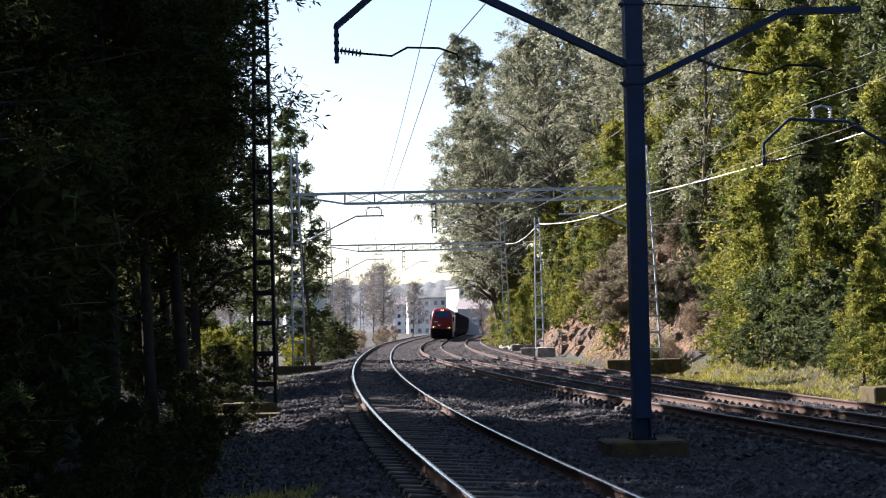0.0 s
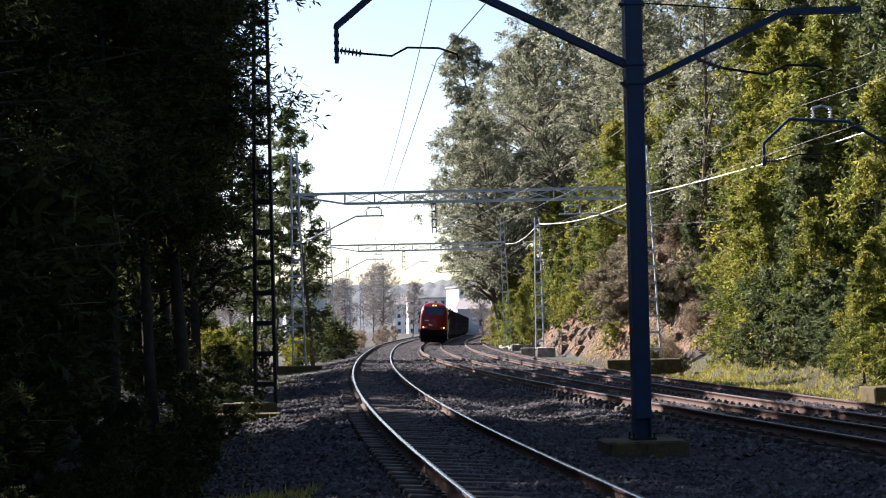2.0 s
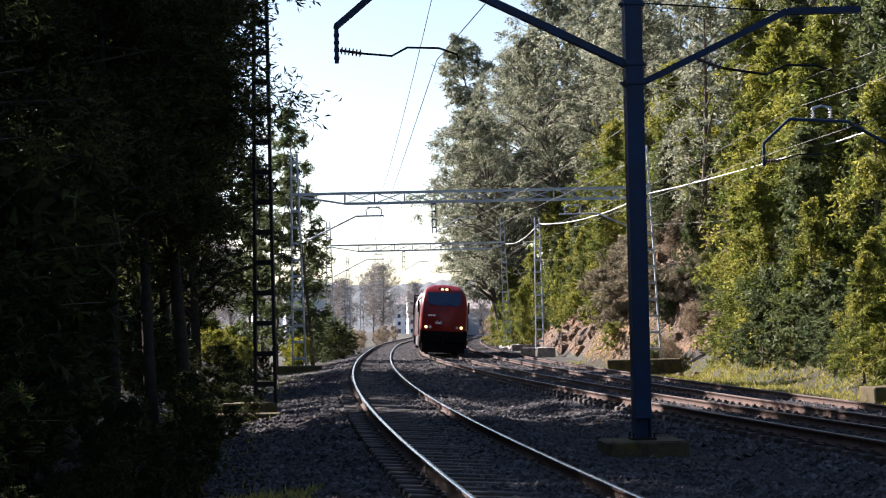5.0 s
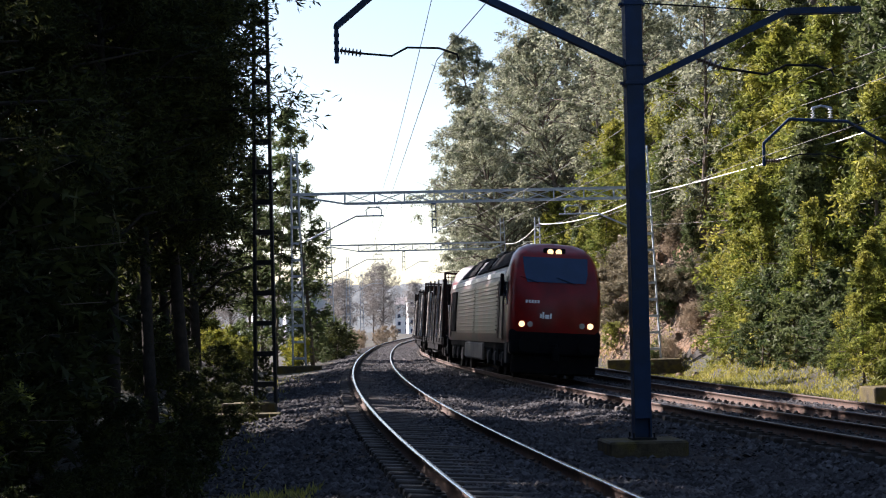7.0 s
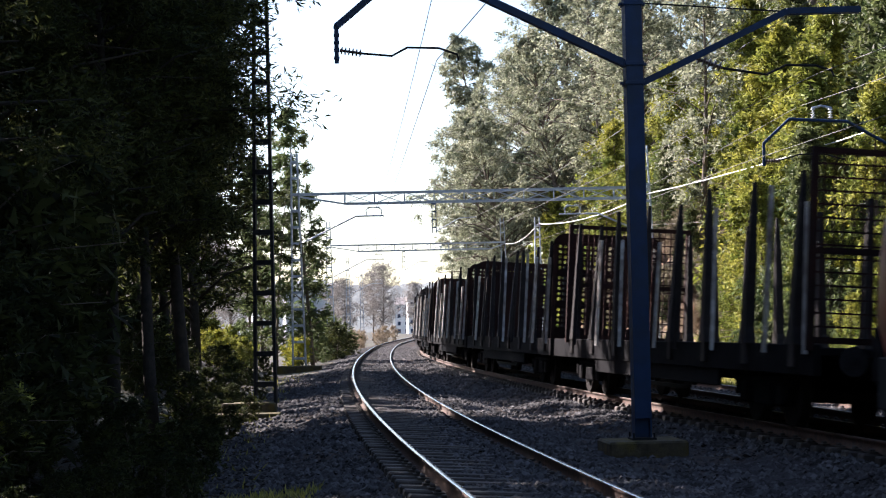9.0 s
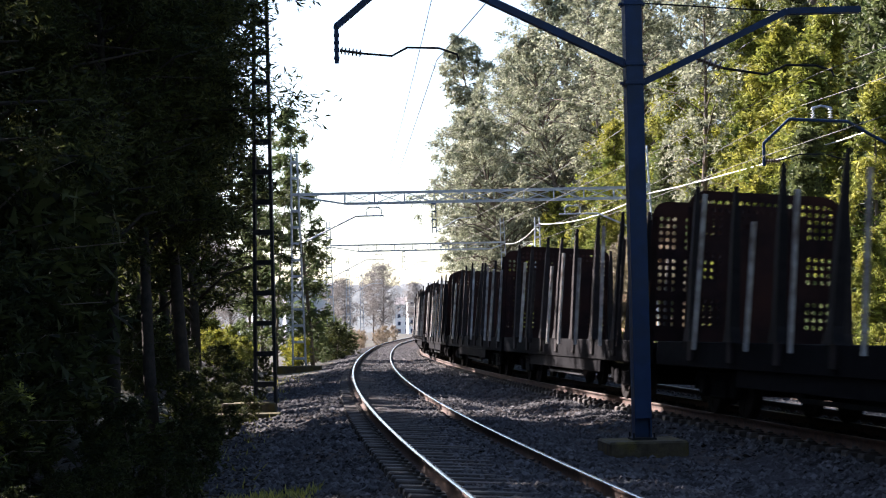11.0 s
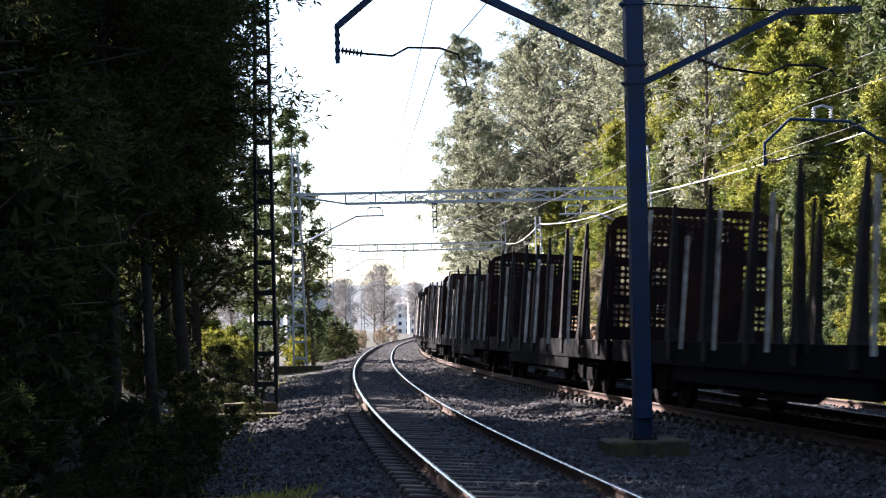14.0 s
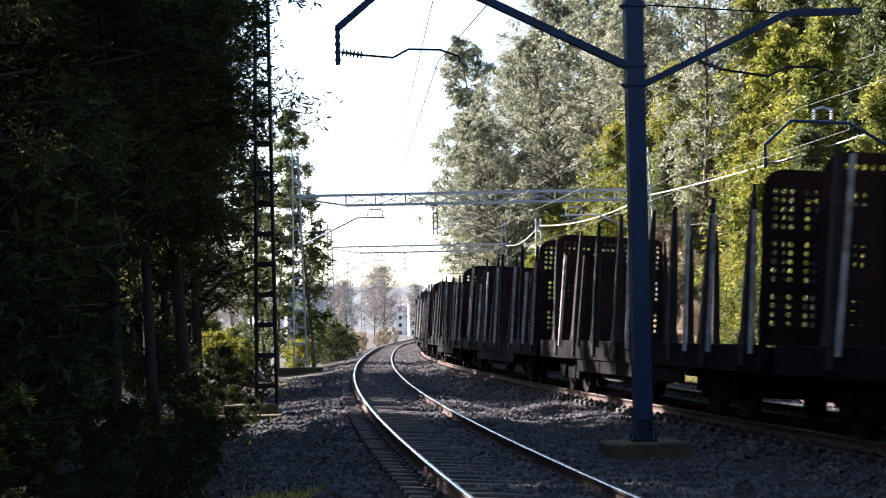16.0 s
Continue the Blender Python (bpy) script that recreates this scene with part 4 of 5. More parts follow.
def wagon(style_front, style_rear, seed):
    rng = random.Random(seed)
    t = new("timber_wagon")
    tagged(t, "empty rusty timber wagon with steel stakes and perforated headboards", "wagon", "wagons of the freight train")
    L = WAGON_LENGTH
    bm = bmesh.new()
    box(bm, -1.38, 1.38, -L / 2, L / 2, 1.08, 1.2, 0.02)
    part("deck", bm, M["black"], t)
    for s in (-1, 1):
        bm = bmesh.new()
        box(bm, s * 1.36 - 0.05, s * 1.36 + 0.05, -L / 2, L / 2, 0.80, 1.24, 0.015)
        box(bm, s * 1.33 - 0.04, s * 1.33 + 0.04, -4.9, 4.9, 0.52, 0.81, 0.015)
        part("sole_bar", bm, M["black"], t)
        for k in range(8):
            bm = bmesh.new()
            y = -L / 2 + 2.4 + k * (L - 3.3) / 7
            box(bm, s * 1.41 - 0.02, s * 1.41 + 0.05, y - 0.14, y + 0.14, 0.9, 1.25, 0.015)
            part("stake_pocket", bm, M["stake"], t)
    bm = bmesh.new()
    box(bm, -0.35, 0.35, -L / 2 + 0.2, L / 2 - 0.2, 0.75, 1.08, 0.03)
    part("underframe", bm, M["black"], t)
    for s in (-1, 1):
        bm = bmesh.new()  # trussing under the long frame
        beam(bm, (s * 1.2, -2.2, 0.42), (s * 1.2, 2.2, 0.42), 0.07)
        beam(bm, (s * 1.2, -2.2, 0.42), (s * 1.2, -3.9, 0.95), 0.07)
        beam(bm, (s * 1.2, 2.2, 0.42), (s * 1.2, 3.9, 0.95), 0.07)
        for q in (-2.2, 0, 2.2):
            beam(bm, (s * 1.2, q, 0.42), (s * 1.2, q, 0.95), 0.05)
        part("truss", bm, M["dark_steel"], t)
        bm = bmesh.new()
        box(bm, s * 0.8 - 0.2, s * 0.8 + 0.2, -0.5, 0.6, 0.42, 0.9, 0.04)
        part("brake_gear", bm, M["dark_steel"], t)
    for sgn in (1, -1):
        for x in (-0.9, 0.9):
            bm = bmesh.new()
            rod(bm, [(x, sgn * (L / 2 - 0.05), 1.02), (x, sgn * (L / 2 + 0.12), 1.02)], 0.09, 10)
            rod(bm, [(x, sgn * (L / 2 + 0.12), 1.02), (x, sgn * (L / 2 + 0.16), 1.02)], 0.21, 14)
            part("buffer", bm, M["dark_steel"], t)
    wheels = []
    for yc in (6.6, -6.6):
        for s in (-1, 1):
            bm = bmesh.new()  # side frame with spring nest and axle boxes
            box(bm, s * 1.08 - 0.06, s * 1.08 + 0.06, yc - 1.3, yc + 1.3, 0.58, 0.74, 0.03)
            box(bm, s * 1.08 - 0.07, s * 1.08 + 0.07, yc - 0.45, yc + 0.45, 0.28, 0.62, 0.04)
            for q in (-0.9, 0.9):
                box(bm, s * 1.1 - 0.08, s * 1.1 + 0.08, yc + q - 0.17, yc + q + 0.17, 0.3, 0.64, 0.04)
                for e in (-0.27, 0.27):
                    rod(bm, [(s * 1.13, yc + q + e, 0.42), (s * 1.13, yc + q + e, 0.66)], 0.085, 8)
            part("bogie_frame", bm, M["black"], t, "bogie side frame with springs")
        bm = bmesh.new()
        box(bm, -1.05, 1.05, yc - 0.3, yc + 0.3, 0.45, 0.82, 0.03)
        part("bolster", bm, M["black"], t)
        for q in (-0.9, 0.9):
            wheels.append(wheelset(t, yc + q, 0.46))
    for sgn, style in ((1, style_front), (-1, style_rear)):
        y = L / 2 - 0.12 if sgn > 0 else 1.9 - L / 2  # the rear one stands in from the end
        if style == "cage":
            cage_wall(t, y)
        else:
            end_wall("headboard", t, y, style)
    n = 8
    for s in (-1, 1):
        for k in range(n):
            y = -L / 2 + 2.4 + k * (L - 3.3) / (n - 1) + rng.uniform(-0.12, 0.12)
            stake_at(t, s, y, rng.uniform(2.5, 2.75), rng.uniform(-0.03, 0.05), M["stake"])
            if s > 0:
                bar_at(t, s, y + rng.uniform(0.35, 1.3), rng.uniform(1.9, 2.7), rng.uniform(-0.10, 0.10), M["sunlit_stake"] if rng.random() < 0.6 else M["stake"])
    return t, wheels


LOCO, LOCO_WHEELS = locomotive()
styles = [("cage", "cage"), ("full", "edges"), ("edges", "edges"), ("full", "edges")]
PROTO = [wagon(a, b, 10 + i) for i, (a, b) in enumerate(styles)]
PROTO[0][0]["label"] = "rusty timber wagon with a welded mesh headboard behind the locomotive"
TRAIN = []
for i in range(WAGONS):
    if i < 4:
        TRAIN.append((PROTO[i][0], PROTO[i][1]))
    else:
        c = copy_thing(PROTO[1 + (i * 5 // 3) % 3][0], Matrix.Identity(4))
        TRAIN.append((c, [o for o in c.children if o.name.startswith("wheelset")]))


def ride(s, half):
    """The pose of a vehicle whose middle is at s on the freight line, standing on two pivots."""
    a, b = LINE_B.point(s - half), LINE_B.point(s + half)
    f = (a - b).normalized()
    x, y, th = LINE_B.at(s)
    up = (Vector((0, 0, 1)) + Vector((math.cos(th), -math.sin(th), 0)) * (LINE_B.cant / 1.74)).normalized()
    r = f.cross(up).normalized()
    up = r.cross(f)
    m = Matrix((r, f, up)).transposed().to_4x4()
    m.translation = (a + b) / 2
    return m


def leading_end(t):
    return float(np.interp(t, RUN_AT, RUN))


def motions():
    times = [i * 0.5 for i in range(33)]
    centres = [(LOCO, 10.2 * LONGER, 6.1 * LONGER)] + [(w, LOCO_LENGTH + 2.105 + WAGON_PITCH * (i + 0.5), 6.6) for i, (w, _) in enumerate(TRAIN)]
    for thing, back, half in centres:
        walk(thing, [(t, ride(leading_end(t) + back, half)) for t in times])
    walk(BIRD, [(0, pose(-6.0, 60, 22, 0, 0, 200)), (14.8, pose(-4.0, 42, 13.5, 0, 20, 215)), (15.2, pose(-0.75, 28, 7.0, -35, 15, 230)), (15.5, pose(-0.45, 26, 4.05, -10, -25, 240)), (16.0, pose(-9.0, 24, 6.5, 10, -20, 100))])
    turns = []
    for wheels, r in [(LOCO_WHEELS, 0.53)] + [(w, 0.46) for _, w in TRAIN]:
        for o in wheels:
            turns.append((o, r))
    for o, r in turns:
        place = o.matrix_basis.translation.copy()
        walk(o, [(k / 30, Matrix.Translation(place) @ pose(0, 0, 0, -math.degrees((RUN[0] - leading_end(k / 30)) / r))) for k in range(481)])


# ---- trees and shrubs ----


def leaves(rng, centres, radii, per, size, long=1.0, droop=0.0, flat=1.0):
    """Three-cornered leaves strung along sprigs that fan out from each cluster's heart, with gaps between the sprigs."""
    n = len(centres)
    sprigs = max(3, per // 11)
    d = rng.normal(size=(n, sprigs, 3))
    d[..., 2] += 0.25
    d /= np.linalg.norm(d, axis=2, keepdims=True)
    reach = radii[:, None] * rng.uniform(0.65, 1.3, (n, sprigs))
    pick = rng.integers(0, sprigs, (n, per))
    row = np.arange(n)[:, None]
    u = rng.random((n, per)) ** 0.6
    p = centres[:, None] + d[row, pick] * (reach[row, pick] * u)[..., None] * np.array([1, 1, flat])
    p[..., 2] -= droop * 0.45 * (reach[row, pick] * u * u)
    p = p + rng.normal(size=p.shape) * (0.10 * radii)[:, None, None]
    p = p.reshape(-1, 3)
    a = rng.normal(size=p.shape) + 0.8 * d[row, pick].reshape(-1, 3)
    a[:, 2] = a[:, 2] * 0.7 - droop
    a /= np.linalg.norm(a, axis=1, keepdims=True)
    b = np.cross(a, rng.normal(size=p.shape))
    b /= np.linalg.norm(b, axis=1, keepdims=True) + 1e-9
    s = size * rng.uniform(0.6, 1.4, len(p))[:, None]
    a, b = a * s * long, b * s * 0.5
    v = np.stack([p - a, p + b + a * 0.2, p + a - b * 0.5], 1).reshape(-1, 3)
    return v, np.arange(len(v)).reshape(-1, 3)


def tree(name, label, category, seed, tall, trunk_r, crown_lo, crown_w, limbs, per, leaf, mat, cluster=1.0, long=1.4, droop=0.2, cone=0.0, lean=0.0, kids=3, flat=0.8, group="", bark="bark", twigs=False):
    """A tapered trunk, limbs that fork, and leaf clumps at and along the limbs."""
    rng = np.random.default_rng(seed)
    t = new(name)
    tagged(t, label, category, group)
    bm = bmesh.new()
    pts, rad = [], []
    for k in range(9):
        u = k / 8
        pts.append((lean * tall * u + 0.02 * tall * math.sin(3 * u + seed), 0.02 * tall * math.cos(2.4 * u + seed) - 0.02 * tall, tall * 0.96 * u - 0.3))
        rad.append(trunk_r * (1 - 0.88 * u))
    rod(bm, pts, 0, 8, rad)
    P = np.array(pts)
    cs, rs = [], []
    for i in range(limbs):
        u = crown_lo + (1 - crown_lo) * ((i + rng.random()) / limbs)
        base = np.array([np.interp(u, np.linspace(0, 1, 9), P[:, k]) for k in range(3)])
        az = i * 2.399 + rng.normal() * 0.5
        e = (u - crown_lo) / (1 - crown_lo)
        reach = crown_w * ((1 - e) * 0.95 + 0.12 if cone else math.sin(math.pi * (0.22 + 0.74 * e))) * rng.uniform(0.55, 1.1)
        rise = reach * rng.uniform(0.15, 0.75) * (0.4 if cone else 1)
        tip = base + np.array([math.cos(az) * reach, math.sin(az) * reach, rise])
        mid = (base + tip) / 2 + np.array([0, 0, reach * 0.12])
        r0 = max(trunk_r * (1 - 0.88 * u) * 0.45, 0.012)
        rod(bm, [tuple(base), tuple(mid), tuple(tip)], 0, 5, [r0, r0 * 0.6, r0 * 0.2])
        for k in range(kids):
            q = base + (tip - base) * rng.uniform(0.35, 1.0) + rng.normal(size=3) * reach * 0.16
            if k and reach > 1.0 and twigs:
                rod(bm, [tuple(mid), tuple(q)], 0, 4, [r0 * 0.35, r0 * 0.12], caps=False)
            cs.append(q)
            rs.append(cluster * rng.uniform(0.55, 1.15) * (0.55 + 0.45 * min(1, reach / crown_w)))
    trunk = part("trunk", bm, M[bark], t, smooth=True)
    v, f = leaves(rng, np.array(cs), np.array(rs), per, leaf, long, droop, flat)
    ob = arrays("crown", v, f, mat, t)
    return t


def plant(proto, used, x, y, size=1.0, turn=None, dz=0.0, wide=1.0):
    z = float(height(x, y)) + dz
    turn = random.uniform(0, 360) if turn is None else turn
    m = pose(x, y, z, random.uniform(-3, 3), random.uniform(-3, 3), turn) @ Matrix.Diagonal((size * wide, size * wide, size, 1))
    if proto.name not in used:
        used.add(proto.name)
        proto.matrix_basis = m
        return proto
    c = copy_thing(proto, Matrix.Identity(4))
    c.matrix_basis = m
    return c


USED = set()
G1, G2, G3 = "eucalyptus wood on the hill", "evergreen trees beside the line", "shrubs beside the line"
EUCA = [tree("eucalyptus_tree", "tall eucalyptus with grey-green drooping leaves on the hillside", "tree", 31 + i, 22 + 2 * i, 0.28, 0.2, 4.2, 34, 112, 0.165, M["euca"], 1.35, 1.05, 0.5, group=G1) for i in range(3)]
MIMO = [tree("acacia_tree", "bushy acacia with feathery sunlit yellow-green foliage", "tree", 51 + i, 11 + i, 0.16, 0.06, 3.6, 40, 140, 0.125, M["mimosa"], 1.15, 1.2, 0.1, cone=1, group=G2) for i in range(3)]
PINE = [tree("evergreen_tree", "dense mid-green evergreen on the slope", "tree", 71 + i, 10, 0.16, 0.05, 3.0, 38, 115, 0.135, M["green"], 1.0, 1.15, 0.0, cone=1, group=G2) for i in range(2)]
DARK = [tree("shade_tree", "tall dark evergreen tree in deep shade beside the track", "tree", 91 + i, 17 + i, 0.22, 0.08, 4.4, 52, 84, 0.12, M["dark_leaf"], 1.05, 1.6, 0.1, group=G2, bark="shaded_bark") for i in range(3)]
NEAR = tree("shade_tree", "dense dark evergreen with fine leaves close beside the track", "tree", 96, 17, 0.2, 0.06, 4.2, 52, 360, 0.05, M["dark_leaf"], 1.0, 1.6, 0.25, group=G2, bark="shaded_bark")
LOFTY = tree("shade_tree", "tall dark evergreen added for its shade, crown high above a bare trunk", "tree", 97, 20, 0.24, 0.52, 3.6, 40, 90, 0.12, M["dark_leaf"], 1.1, 1.6, 0.1, group=G2, bark="shaded_bark")
HIGH = tree("shade_tree", "tall dark evergreen with a bare lower trunk beside the track", "tree", 99, 17, 0.2, 0.3, 3.9, 52, 260, 0.07, M["dark_leaf"], 1.0, 1.6, 0.1, group=G2, bark="shaded_bark")
SLIM = tree("slender_tree", "slender tree with airy foliage against the bright sky", "tree", 111, 14.5, 0.12, 0.1, 1.9, 40, 90, 0.10, M["green"], 0.75, 1.7, 0.2, group=G2)
BARE = tree("bare_tree", "nearly bare winter tree with fine grey twigs", "tree", 121, 14, 0.17, 0.22, 4.6, 44, 22, 0.075, M["twig"], 1.9, 9.0, -0.4, kids=4, twigs=True)
BIG = [tree("eucalyptus_tree", "great leaning eucalyptus whose crown overhangs the line", "tree", 161 + i, 27 + i, 0.45, 0.2, 7.2, 80, 180, 0.155, M["euca"], 1.3, 1.05, 0.5, lean=-0.2, group=G1) for i in range(2)]
TUFT = tree("eucalyptus_tree", "tall slender eucalyptus with a loose tuft of leaves at its top", "tree", 171, 33, 0.3, 0.74, 3.2, 26, 150, 0.16, M["euca"], 1.1, 1.6, 0.5, lean=-0.14, group=G1, twigs=True)
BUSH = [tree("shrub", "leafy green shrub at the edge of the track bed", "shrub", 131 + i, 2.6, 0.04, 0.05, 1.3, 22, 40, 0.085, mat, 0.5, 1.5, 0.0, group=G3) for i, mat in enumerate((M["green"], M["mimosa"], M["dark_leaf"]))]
SCRUB = tree("shrub", "grey-brown winter scrub rooted in the cutting", "shrub", 145, 2.6, 0.04, 0.05, 1.4, 26, 44, 0.085, M["scrub"], 0.6, 2.2, -0.2, group=G3)
GOLD = tree("blossom_bush", "bush with yellow sunlit blossom", "shrub", 141, 2.8, 0.04, 0.05, 1.5, 22, 80, 0.08, M["yellow_leaf"], 0.55, 1.4, 0.0, group=G3)
REED = tree("dry_bush", "reddish dry bush beside the line", "shrub", 151, 3.4, 0.04, 0.02, 1.4, 24, 22, 0.065, M["dry_leaf"], 0.7, 4.5, -1.2, group=G3)

rnd = random.Random(7)
# great eucalyptuses that overhang the line, then the wood behind them up the hill
for i, (x, y, s) in enumerate(((6.2, 163, 0.76), (7.2, 168, 0.88), (8.2, 158, 0.82), (11.5, 170, 0.93), (8.0, 176, 0.93), (15.5, 164, 0.98), (14.0, 178, 0.95), (19.5, 172, 1.1), (12.6, 152, 0.85))):
    plant(BIG[i % 2], USED, x, y, s, rnd.uniform(-25, 25))
plant(TUFT, USED, 8.0, 196, 1.13, 0)
for x, y, s, w in ((14.0, 128, 0.95, 1.2), (17.5, 135, 1.05, 1.2), (13.0, 140, 1.0, 1.2)):
    plant(EUCA[int(y) % 3], USED, x, y, s, None, 0, w)
for k in range(23):
    y = 92 + 4.2 * k + rnd.uniform(-2, 2)
    o = 11.5 + (k * 7.3) % 25 + rnd.uniform(-1.5, 1.5)
    plant(EUCA[k % 3], USED, float(LINE_C.x_at(y)) + o, y, rnd.uniform(0.75, 1.1))
for k in range(11):
    y = 66 + 5.7 * k
    plant(EUCA[k % 3], USED, float(LINE_C.x_at(y)) + 19 + rnd.uniform(-3, 8), y, rnd.uniform(0.8, 1.1))
# acacias and evergreens along the slope
for x, y, s, kind in ((11.7, 70, 0.42, 0), (12.8, 69.0, 0.60, 0), (12.8, 60, 0.70, 1), (12.4, 58, 0.48, 0), (13.6, 63, 0.85, 1), (14.4, 58, 0.75, 0), (15.8, 60.5, 0.85, 1), (12.4, 65, 0.6, 0), (13.3, 67.5, 0.72, 0), (17.2, 57.0, 0.8, 0), (11.75, 47.5, 0.30, 0), (12.5, 49, 0.36, 0), (13.6, 51.5, 0.45, 0),
                      (15.2, 68.0, 1.0, 0), (17.8, 66, 1.25, 1), (14.0, 74, 0.85, 1), (16.4, 75, 1.05, 0), (19.5, 72, 1.35, 1), (21, 64, 1.2, 0), (18.2, 80, 1.1, 0), (15.8, 84, 0.9, 0), (20.6, 82, 1.4, 1), (23.5, 78, 1.3, 0), (17.2, 90, 1.0, 0), (19.4, 92, 1.15, 1),
                      (11.8, 118, 0.85, 0), (9.9, 124, 0.75, 1), (8.4, 132, 0.62, 1), (9.0, 140, 0.8, 1), (10.2, 150, 1.0, 0), (8.3, 164, 0.8, 1), (7.9, 176, 0.85, 0), (15, 108, 1.0, 0), (17.5, 98, 1.1, 0), (14.5, 124, 1.15, 0), (13.5, 138, 1.2, 0),
                      (11.0, 114, 0.6, 0), (6.0, 150, 0.5, 0), (5.9, 157, 0.6, 0), (7.6, 146, 0.7, 0), (9.6, 118, 0.5, 0), (9.2, 128, 0.6, 0), (6.6, 143, 0.45, 0), (5.6, 166, 0.5, 0), (12.5, 108, 0.5, 1), (20, 100, 1.2, 0), (24, 92, 1.3, 0), (14.6, 100, 0.5, 0), (16.2, 104, 0.7, 0), (12.9, 116, 0.7, 0), (22.5, 106, 1.2, 0)):
    plant((MIMO[int(x * 3) % 3] if kind == 0 else PINE[int(x * 3) % 2]), USED, x, y, s)
# unseen evergreens right of and behind the camera, added to block skylight
for x, y, s in ((17, 36, 0.9), (16.5, 26, 1.3), (17, 17, 1.5), (18, 8, 1.6), (19, -1, 1.6), (20, -11, 1.6), (24, 32, 1.2), (21, -22, 1.7), (23, -34, 1.8), (25, 12, 1.8), (27, -8, 1.8)):
    plant(PINE[int(x) % 2], USED, x, y, s)
# shade trees beside the near track
plant(HIGH, USED, -7.7, 37.5, 1.0, 40)
# added trees: their crowns, above the view, keep the sun off the siding
for x, y, s in ((-9.0, 41.5, 1.0), (-10.2, 47.5, 1.05), (-10.0, 35.5, 1.0)):
    plant(LOFTY, USED, x, y, s)
# low dark shrubs added to darken the pale ground between trunks
for k in range(14):
    plant(BUSH[2], USED, -8.6 - (k * 1.7) % 5, 40.5 + (k * 2.3) % 13, 0.8 + 0.05 * (k % 5))
# lighter-leaved shrubs stand in for sunlit glints among the dark ones
for x, y, s in ((-5.9, 21.5, 0.5), (-6.5, 23.6, 0.6), (-7.2, 25.8, 0.6), (-7.9, 28.5, 0.6), (-6.9, 22.4, 0.7)):
    plant(BUSH[1], USED, x, y, s)
for x, y, s, turn in ((-6.4, 39.5, 0.85, 150), (-6.5, 37.0, 0.8, 75), (-6.6, 34.5, 0.8, 260), (-9.8, 57, 0.95, 10), (-10.6, 64, 1.0, 80), (-11.6, 71, 0.95, 200), (-12.6, 78, 0.9, 300)):
    plant(HIGH, USED, x, y, s, turn)
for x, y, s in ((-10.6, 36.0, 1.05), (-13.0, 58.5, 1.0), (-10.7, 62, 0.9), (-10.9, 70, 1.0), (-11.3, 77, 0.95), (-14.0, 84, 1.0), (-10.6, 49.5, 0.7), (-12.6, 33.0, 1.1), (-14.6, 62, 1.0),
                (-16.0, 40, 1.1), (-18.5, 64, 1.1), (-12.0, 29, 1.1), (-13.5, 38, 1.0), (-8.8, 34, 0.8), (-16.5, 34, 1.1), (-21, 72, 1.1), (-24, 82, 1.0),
                # from (-8.2, 6) on: unseen trees around the camera, added to cut skylight
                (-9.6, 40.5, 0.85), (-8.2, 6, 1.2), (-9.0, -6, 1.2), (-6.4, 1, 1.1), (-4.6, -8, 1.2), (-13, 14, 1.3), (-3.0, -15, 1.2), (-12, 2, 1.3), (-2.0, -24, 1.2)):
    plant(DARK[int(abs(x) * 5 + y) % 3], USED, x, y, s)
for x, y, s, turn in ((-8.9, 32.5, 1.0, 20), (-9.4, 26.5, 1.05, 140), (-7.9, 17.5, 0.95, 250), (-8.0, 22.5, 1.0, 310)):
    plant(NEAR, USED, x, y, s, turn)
for k in range(30):  # dark undergrowth beneath the shade trees, added to fill pale gaps with shade
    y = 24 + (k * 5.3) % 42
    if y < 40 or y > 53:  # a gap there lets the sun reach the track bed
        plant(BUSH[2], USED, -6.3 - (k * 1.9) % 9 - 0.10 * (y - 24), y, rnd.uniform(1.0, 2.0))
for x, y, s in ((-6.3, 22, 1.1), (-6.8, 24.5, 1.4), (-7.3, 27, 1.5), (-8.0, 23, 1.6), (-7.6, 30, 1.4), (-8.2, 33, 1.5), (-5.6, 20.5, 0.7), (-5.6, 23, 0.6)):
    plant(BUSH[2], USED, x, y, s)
for k in range(9):
    plant(PINE[k % 2], USED, -15.5 - 2.6 * k, 92 + 3.0 * k, rnd.uniform(0.8, 1.1))
plant(SLIM, USED, -8.4, 101, 1.14)
plant(SLIM, USED, -9.4, 96, 0.8)
plant(BARE, USED, -8.6, 232, 0.8)
plant(BARE, USED, -16, 270, 0.75)
for x, y, s in ((-26, 205, 0.9), (-29, 215, 1.0), (-24, 190, 0.7), (-33, 230, 1.1), (-6.5, 330, 0.8), (-21, 330, 0.8)):
    plant(BARE, USED, x, y, s)
plant(SLIM, USED, -10.4, 99, 0.85)
plant(SLIM, USED, -11.6, 103, 0.95)
plant(BARE, USED, -13, 300, 0.9)
plant(BARE, USED, 6.5, 300, 0.7)
for x, y, s in ((-9.6, 126, 1.2), (-8.6, 114, 1.0), (-10.6, 142, 1.3), (-9.2, 106, 0.9), (-11.5, 170, 1.6), (-10.2, 152, 1.4), (-8.2, 120, 0.6), (-7.9, 132, 0.7), (-8.8, 138, 0.9), (-8.6, 98, 0.5), (-9.4, 112, 0.8), (-7.6, 108, 0.4), (-8.4, 150, 0.8)):
    plant(BUSH[0], USED, x, y, s)
for x, y, s in ((-11.0, 88, 1.0), (-12.4, 90, 1.2), (-10.0, 84, 0.8), (-13.4, 94, 1.3), (-9.4, 79, 0.5), (-10.6, 80, 0.6)):
    plant(BUSH[1], USED, x, y, s)
